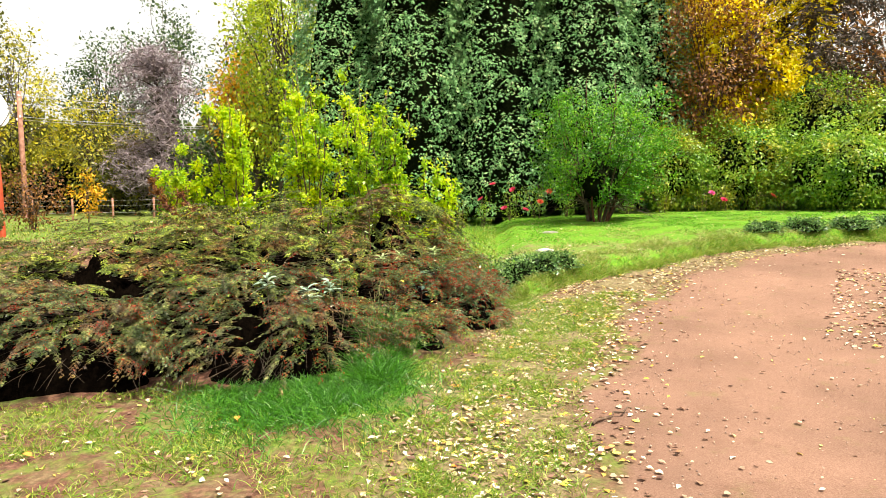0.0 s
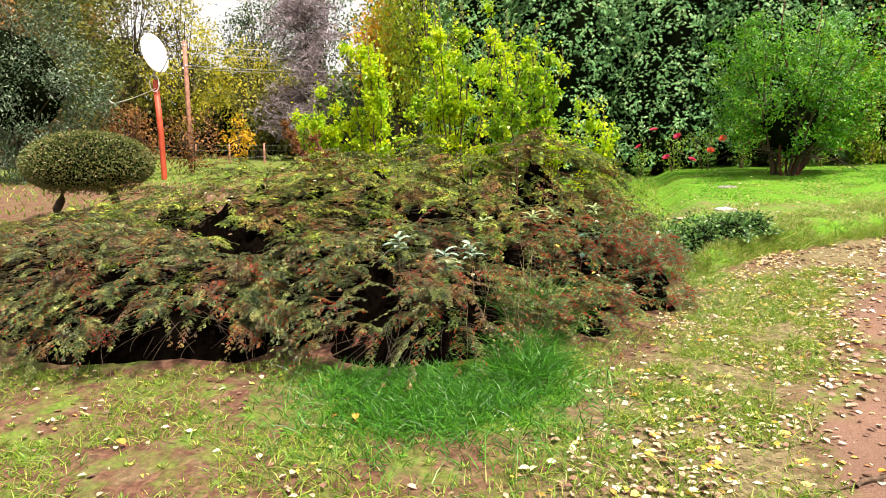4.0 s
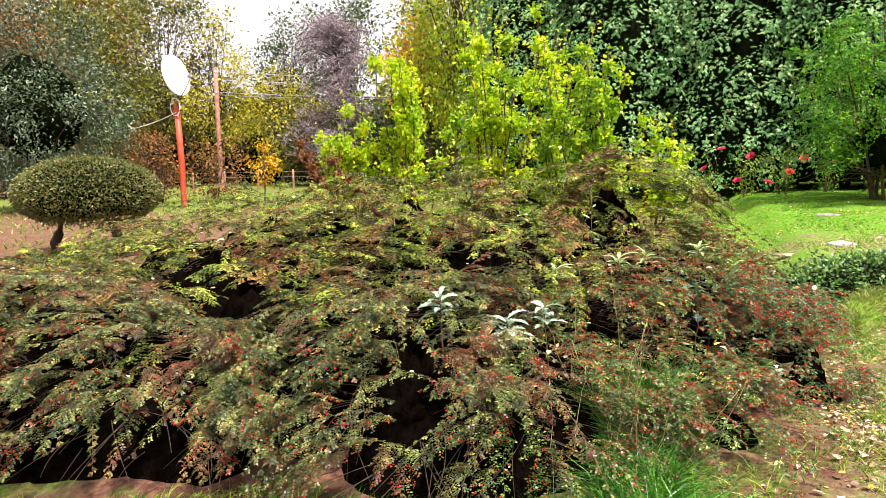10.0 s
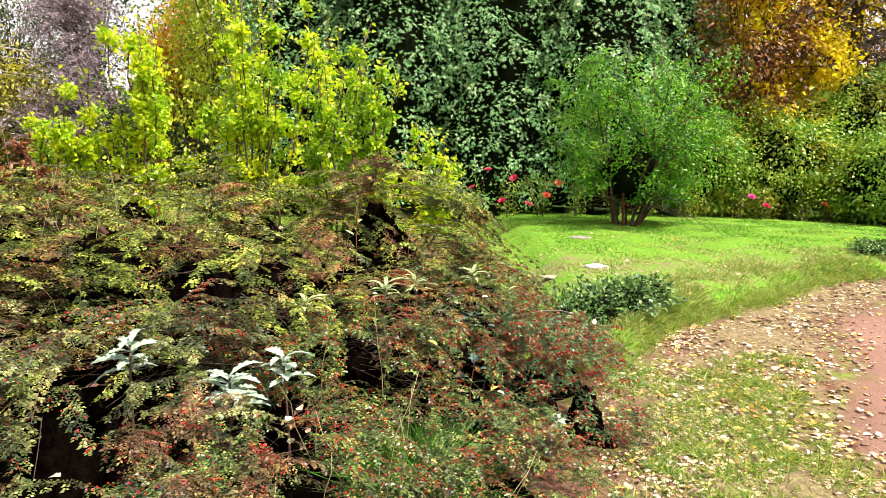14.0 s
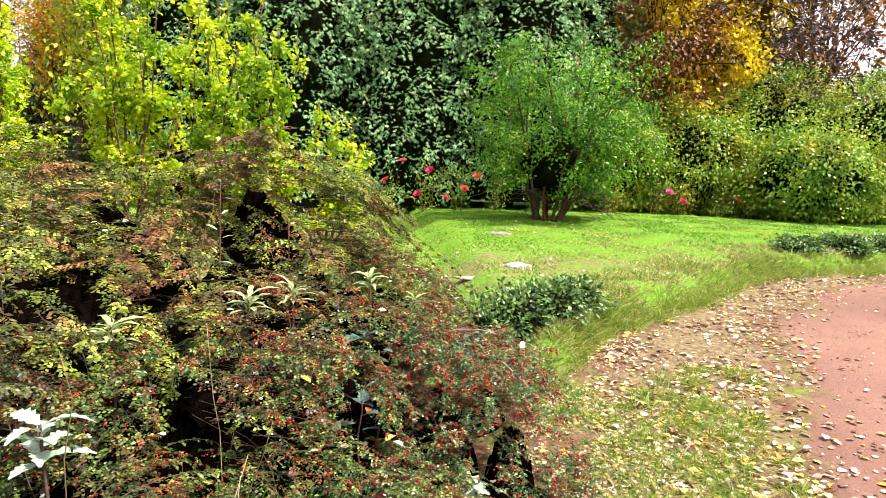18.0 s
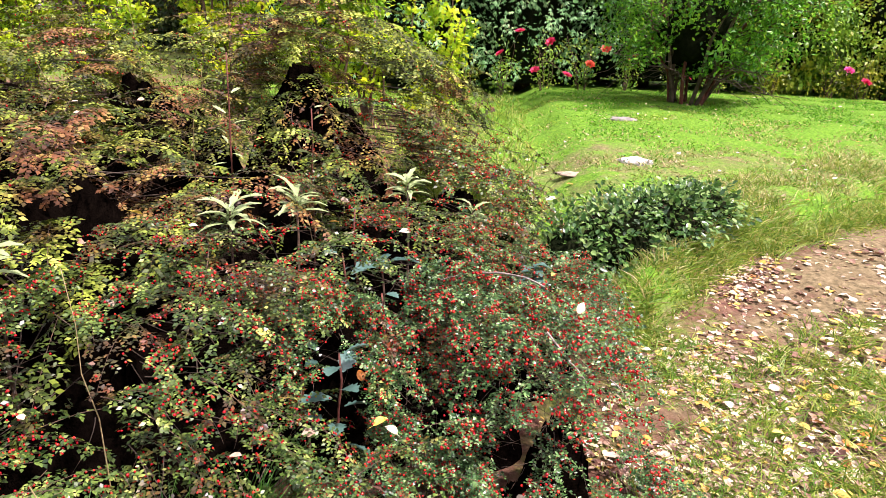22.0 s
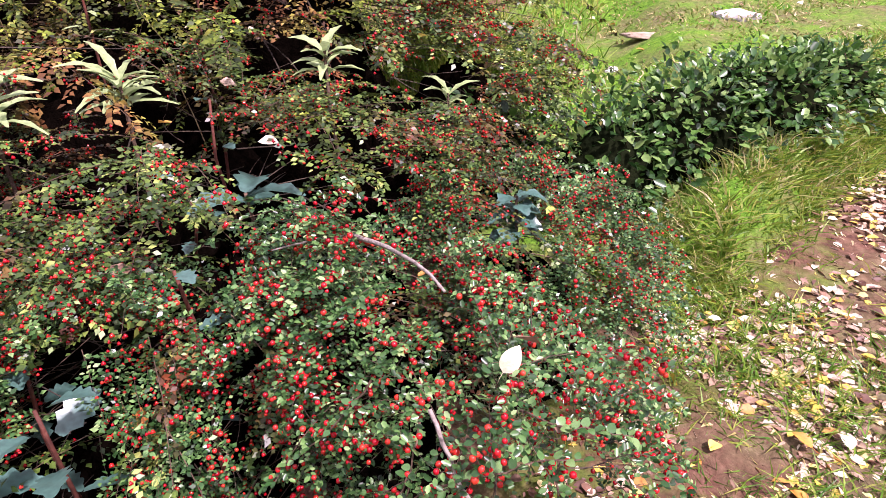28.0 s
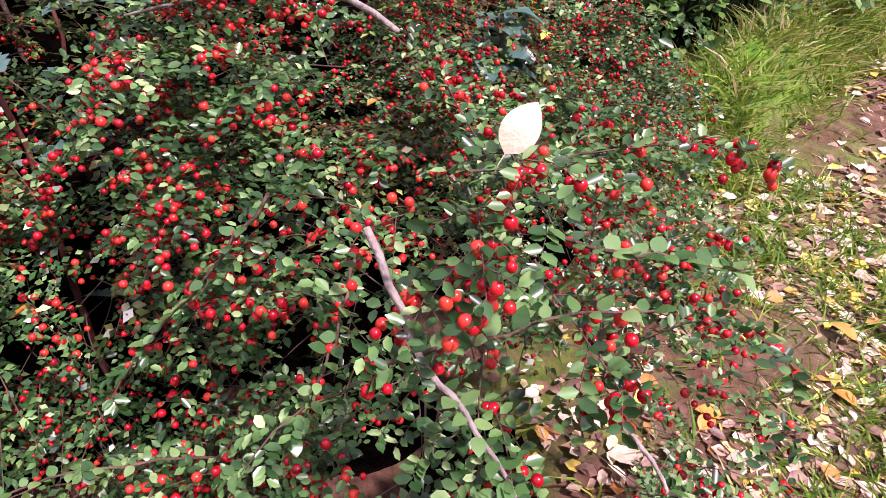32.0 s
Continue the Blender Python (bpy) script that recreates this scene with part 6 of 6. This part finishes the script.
def one_leaf(x, y, z, size, mat, label, turn=0.0, pitch=0.0, roll=0.0):
    k = 9
    s = np.linspace(0, 1, k)
    prof = np.sin(np.pi * s**0.8) ** 0.8 * 0.32
    mid = np.stack([np.zeros(k), s, 0.10 * np.sin(np.pi * s)], -1)
    lf, rt = mid + prof[:, None] * [-1, 0, 0.28], mid + prof[:, None] * [1, 0, 0.28]
    v = np.concatenate([lf, mid, rt]) * size
    i = np.arange(k - 1)[:, None]
    f = np.concatenate([np.hstack([i, i + 1, i + 1 + k, i + k]), np.hstack([i + k, i + 1 + k, i + 1 + 2 * k, i + 2 * k])])
    rot = np.array(Euler((pitch, roll, turn)).to_matrix())
    heap = Heap().add(v @ rot.T + [x, y, z], f)
    ob = thing("fallen_leaf", (x, y, z), label, "leaf", "single fallen leaves")
    part("blade", heap, mat, ob, smooth=True)
    end = np.array([[0, 0, 0], [0, -0.18, -0.02], [0.03, -0.36, -0.05]]) * size @ rot.T + [x, y, z]
    part("stalk", tube(Heap(), end, size * 0.012, 4), mat, ob)
    centred(ob)


one_leaf(-0.235, 6.765, 0.70, 0.036, PALE_LEAF, "pale cream birch leaf lying on berry shrub", -0.2, 0.9, 0.4)
one_leaf(-1.07, 6.75, 0.555, 0.06, YELLOW_LEAF, "pale yellow leaf lying on the shrub", 1.2, 0.3)
one_leaf(-1.01, 7.36, 0.60, 0.05, PALE_LEAF, "pale leaf caught in the shrub", 2.2, 0.6)
one_leaf(-1.93, 4.21, z_at(-1.93, 4.21) + 0.05, 0.06, ORANGE_LEAF, "orange leaf lying in the grass", 0.4, 0.2)
one_leaf(-3.1, 3.7, z_at(-3.1, 3.7) + 0.03, 0.07, ORANGE_LEAF, "orange leaf lying in the grass", 1.4, 0.2)
one_leaf(0.41, 7.36, z_at(0.41, 7.36) + 0.03, 0.05, ORANGE_LEAF, "orange leaf beside the shrub", 0.9, 0.2)
one_leaf(0.21, 7.34, z_at(0.21, 7.34) + 0.03, 0.045, YELLOW_LEAF, "yellow leaf beside the shrub", 2.6, 0.2)
one_leaf(0.49, 7.37, z_at(0.49, 7.37) + 0.03, 0.05, PALE_LEAF, "pale leaf beside the shrub", 0.1, 0.1)
one_leaf(0.63, 7.23, z_at(0.63, 7.23) + 0.03, 0.05, YELLOW_LEAF, "bright yellow leaf on the ground", 1.7, 0.15)
one_leaf(0.53, 6.78, z_at(0.53, 6.78) + 0.03, 0.06, YELLOW_LEAF, "bright yellow leaf on the ground", 2.9, 0.1)
one_leaf(-0.83, 6.87, 0.38, 0.045, ORANGE_LEAF, "orange leaf caught in the shrub", 0.5, 0.5)
one_leaf(-0.755, 6.865, 0.38, 0.035, ORANGE_LEAF, "orange leaf caught in the shrub", -1.2, 0.3)
one_leaf(-0.70, 6.72, 0.31, 0.045, PALE_LEAF, "pale leaf lying on low shoots", 1.1, 0.2)
one_leaf(-0.77, 6.72, 0.33, 0.05, YELLOW_LEAF, "pale yellow leaf lying on low shoots", -1.0, 0.25)
one_leaf(0.18, 7.27, z_at(0.18, 7.27) + 0.02, 0.035, ORANGE_LEAF, "orange leaf beside the shrub", 0.3, 0.1)
one_leaf(0.11, 7.13, z_at(0.11, 7.13) + 0.02, 0.04, ORANGE_LEAF, "orange leaf beside the shrub", -0.7, 0.15)
one_leaf(0.15, 7.16, z_at(0.15, 7.16) + 0.02, 0.045, ORANGE_LEAF, "orange leaf beside the shrub", 1.5, 0.1)
one_leaf(0.03, 7.33, z_at(0.03, 7.33) + 0.02, 0.04, PALE_LEAF, "pale leaf beside the shrub", 2.2, 0.1)
one_leaf(0.37, 7.22, z_at(0.37, 7.22) + 0.02, 0.04, ORANGE_LEAF, "orange leaf beside the shrub", 0.9, 0.1)


def leaf_mesh(mat, width, lift):
    k = 7
    t = np.linspace(0, 1, k)
    prof = np.sin(np.pi * t**0.75) ** 0.8 * width / 2
    mid = np.stack([np.zeros(k), t - 0.5, lift * np.sin(np.pi * t)], -1)
    v = np.concatenate([mid + prof[:, None] * [-1, 0, 0.08], mid, mid + prof[:, None] * [1, 0, 0.08]])
    i = np.arange(k - 1)[:, None]
    f = np.concatenate([np.hstack([i, i + 1, i + 1 + k, i + k]), np.hstack([i + k, i + 1 + k, i + 1 + 2 * k, i + 2 * k])])
    return Heap().add(v, f).mesh("ground_leaf", mat, True)


BROWN_LEAF = plain_material("brown_leaf", (0.20, 0.08, 0.035), (0.36, 0.18, 0.09), 40, 0.6, 0.2)
KINDS = ((leaf_mesh(PALE_LEAF, 0.75, 0.02), "pale fallen birch leaf on the ground"), (leaf_mesh(YELLOW_LEAF, 0.7, 0.03), "yellow fallen birch leaf on the ground"),
         (leaf_mesh(BROWN_LEAF, 0.6, 0.12), "curled brown fallen leaf on the ground"), (leaf_mesh(ORANGE_LEAF, 0.65, 0.10), "orange fallen leaf on the ground"))
made = 0
while made < 260:
    ly = 3.4 + 5.4 * rng.random()
    lx = float(path_left(ly)) - 0.35 + rng.normal() * 0.38
    if in_mound(np.array(lx), np.array(ly)) or ly > float(lawn_edge(lx)) - 0.05:
        continue
    pick = 0 if rng.random() < 0.55 else int(rng.integers(1, 4))
    ob = new("ground_leaf", KINDS[pick][0])
    size = 0.035 + 0.03 * rng.random()
    ob.matrix_world = pose(lx, ly, z_at(lx, ly) + 0.007, rng.normal() * 5, rng.normal() * 5, rng.random() * 360) @ Matrix.Diagonal((size, size, size, 1))
    tagged(ob, KINDS[pick][1], "leaf", "leaves on the ground")
    made += 1

# loose grit on the path
x, y = field(2600, 0.3, 4.2, 1.8, 11)
k = (x > path_left(y)) & (x < path_right(y))
x, y = x[k], y[k]
r = 0.003 + 0.006 * rng.random(len(x)) ** 2
single("path_grit", balls(Heap(), np.stack([x, y, rise(x, y) + r * 0.4], -1), r, BALL1), plain_material("reddish_grit", (0.18, 0.10, 0.075), (0.50, 0.36, 0.29), 40, 0.9, 0.3), "loose reddish grit on the path", "gravel", kind="stuff")


# ---------------------------------------------------------------- long shoots of the nearest shrub
def shoot_leaf_material():
    m, nt, bsdf, out = material("glossy_shoot_leaf")
    info = nt.nodes.new("ShaderNodeObjectInfo")
    r = ramp(nt, [(0.025, 0.075, 0.02), (0.06, 0.15, 0.04), (0.16, 0.27, 0.09)])
    nt.links.new(info.outputs["Random"], r.inputs["Fac"])
    n = noise_node(nt, 250, 3)
    shade = ramp(nt, [(0.75, 0.75, 0.75), (1.2, 1.2, 1.15)], [0.3, 0.7])
    nt.links.new(n.outputs["Fac"], shade.inputs["Fac"])
    nt.links.new(mix_colour(nt, r.outputs["Color"], shade.outputs["Color"], 1.0, "MULTIPLY"), bsdf.inputs["Base Color"])
    bsdf.inputs["Roughness"].default_value = 0.2
    return m


SHOOT_LEAF = leaf_mesh(shoot_leaf_material(), 0.72, 0.06)


def long_shoot(points, radius, pairs, start, berries, mat=TWIG):
    """A long leafy shoot that stands out of the shrub nearest to the path's bend."""
    pts = np.asarray(points, float)
    s = np.linspace(0, len(pts) - 1, 14)
    line = np.stack([np.interp(s, np.arange(len(pts)), pts[:, i]) for i in range(3)], -1)
    for _ in range(2):
        line[1:-1] = (line[:-2] + 2 * line[1:-1] + line[2:]) / 4
    line[1:-1] += rng.normal(size=(12, 3)) * 0.0015
    home = MOUND[0]
    ob = part("long_shoot", tube(Heap(), line, np.linspace(radius, radius * 0.4, 14), 6), mat, home, "thin arching shoot with paired leaves", True)
    ob.matrix_parent_inverse = Matrix.Translation(home.location).inverted()
    for q in range(pairs * 2):
        f = (start + (1 - start) * (q + 0.5) / (pairs * 2)) * 13
        i = min(int(f), 12)
        p = line[i] + (line[i + 1] - line[i]) * (f - i)
        t = unit(line[i + 1] - line[i])
        side = unit(np.cross(t, [0, 0, 1.0])) * (1 if q % 2 else -1)
        d = Vector(side * 0.9 + t * 0.55 + np.array([0, 0, 0.35]) + rng.normal(size=3) * 0.2).normalized()
        size = 0.0125 * (0.75 + 0.5 * rng.random())
        one = new("leaf", SHOOT_LEAF)
        one.parent = ob
        turn = d.to_track_quat("Y", "Z").to_matrix().to_4x4() @ Matrix.Rotation(rng.normal() * 0.35, 4, "Y")
        one.matrix_local = Matrix.Translation(Vector(p) + d * size * 0.55) @ turn @ Matrix.Diagonal((size, size, size, 1))
    for q in range(berries):
        i = int(rng.integers(2, 12))
        one = new("berry", ONE_BALL)
        one.parent = ob
        r = 0.0038 * (0.85 + 0.3 * rng.random())
        one.location, one.scale = Vector(line[i] + rng.normal(size=3) * 0.004 - [0, 0, 0.005]), (r, r, r * 1.08)


long_shoot([(-0.313, 6.745, 0.649), (-0.268, 6.681, 0.611), (-0.231, 6.666, 0.586), (-0.186, 6.640, 0.526)], 0.0030, 7, 0.5, 1, GREY_TWIG)
long_shoot([(-0.212, 6.763, 0.651), (-0.169, 6.733, 0.666), (-0.124, 6.742, 0.657), (-0.088, 6.750, 0.651)], 0.0015, 12, 0.15, 3)
long_shoot([(-0.40, 6.78, 0.32), (-0.495, 6.759, 0.36), (-0.623, 6.70, 0.36), (-0.70, 6.66, 0.31)], 0.0018, 14, 0.1, 3)
long_shoot([(-0.301, 6.693, 0.585), (-0.254, 6.683, 0.617), (-0.201, 6.704, 0.634), (-0.137, 6.721, 0.637)], 0.0018, 10, 0.1, 3)
long_shoot([(-0.134, 6.725, 0.535), (-0.108, 6.689, 0.525), (-0.081, 6.676, 0.485)], 0.0020, 4, 0.5, 0, GREY_TWIG)
long_shoot([(-0.168, 6.741, 0.623), (-0.164, 6.696, 0.608), (-0.167, 6.680, 0.566)], 0.0016, 10, 0.1, 5)
long_shoot([(-0.40, 6.80, 0.63), (-0.45, 6.77, 0.56), (-0.53, 6.79, 0.46), (-0.57, 6.80, 0.40)], 0.0016, 13, 0.1, 6)
long_shoot([(-0.33, 6.78, 0.60), (-0.335, 6.73, 0.56), (-0.36, 6.70, 0.48)], 0.0016, 10, 0.1, 5)
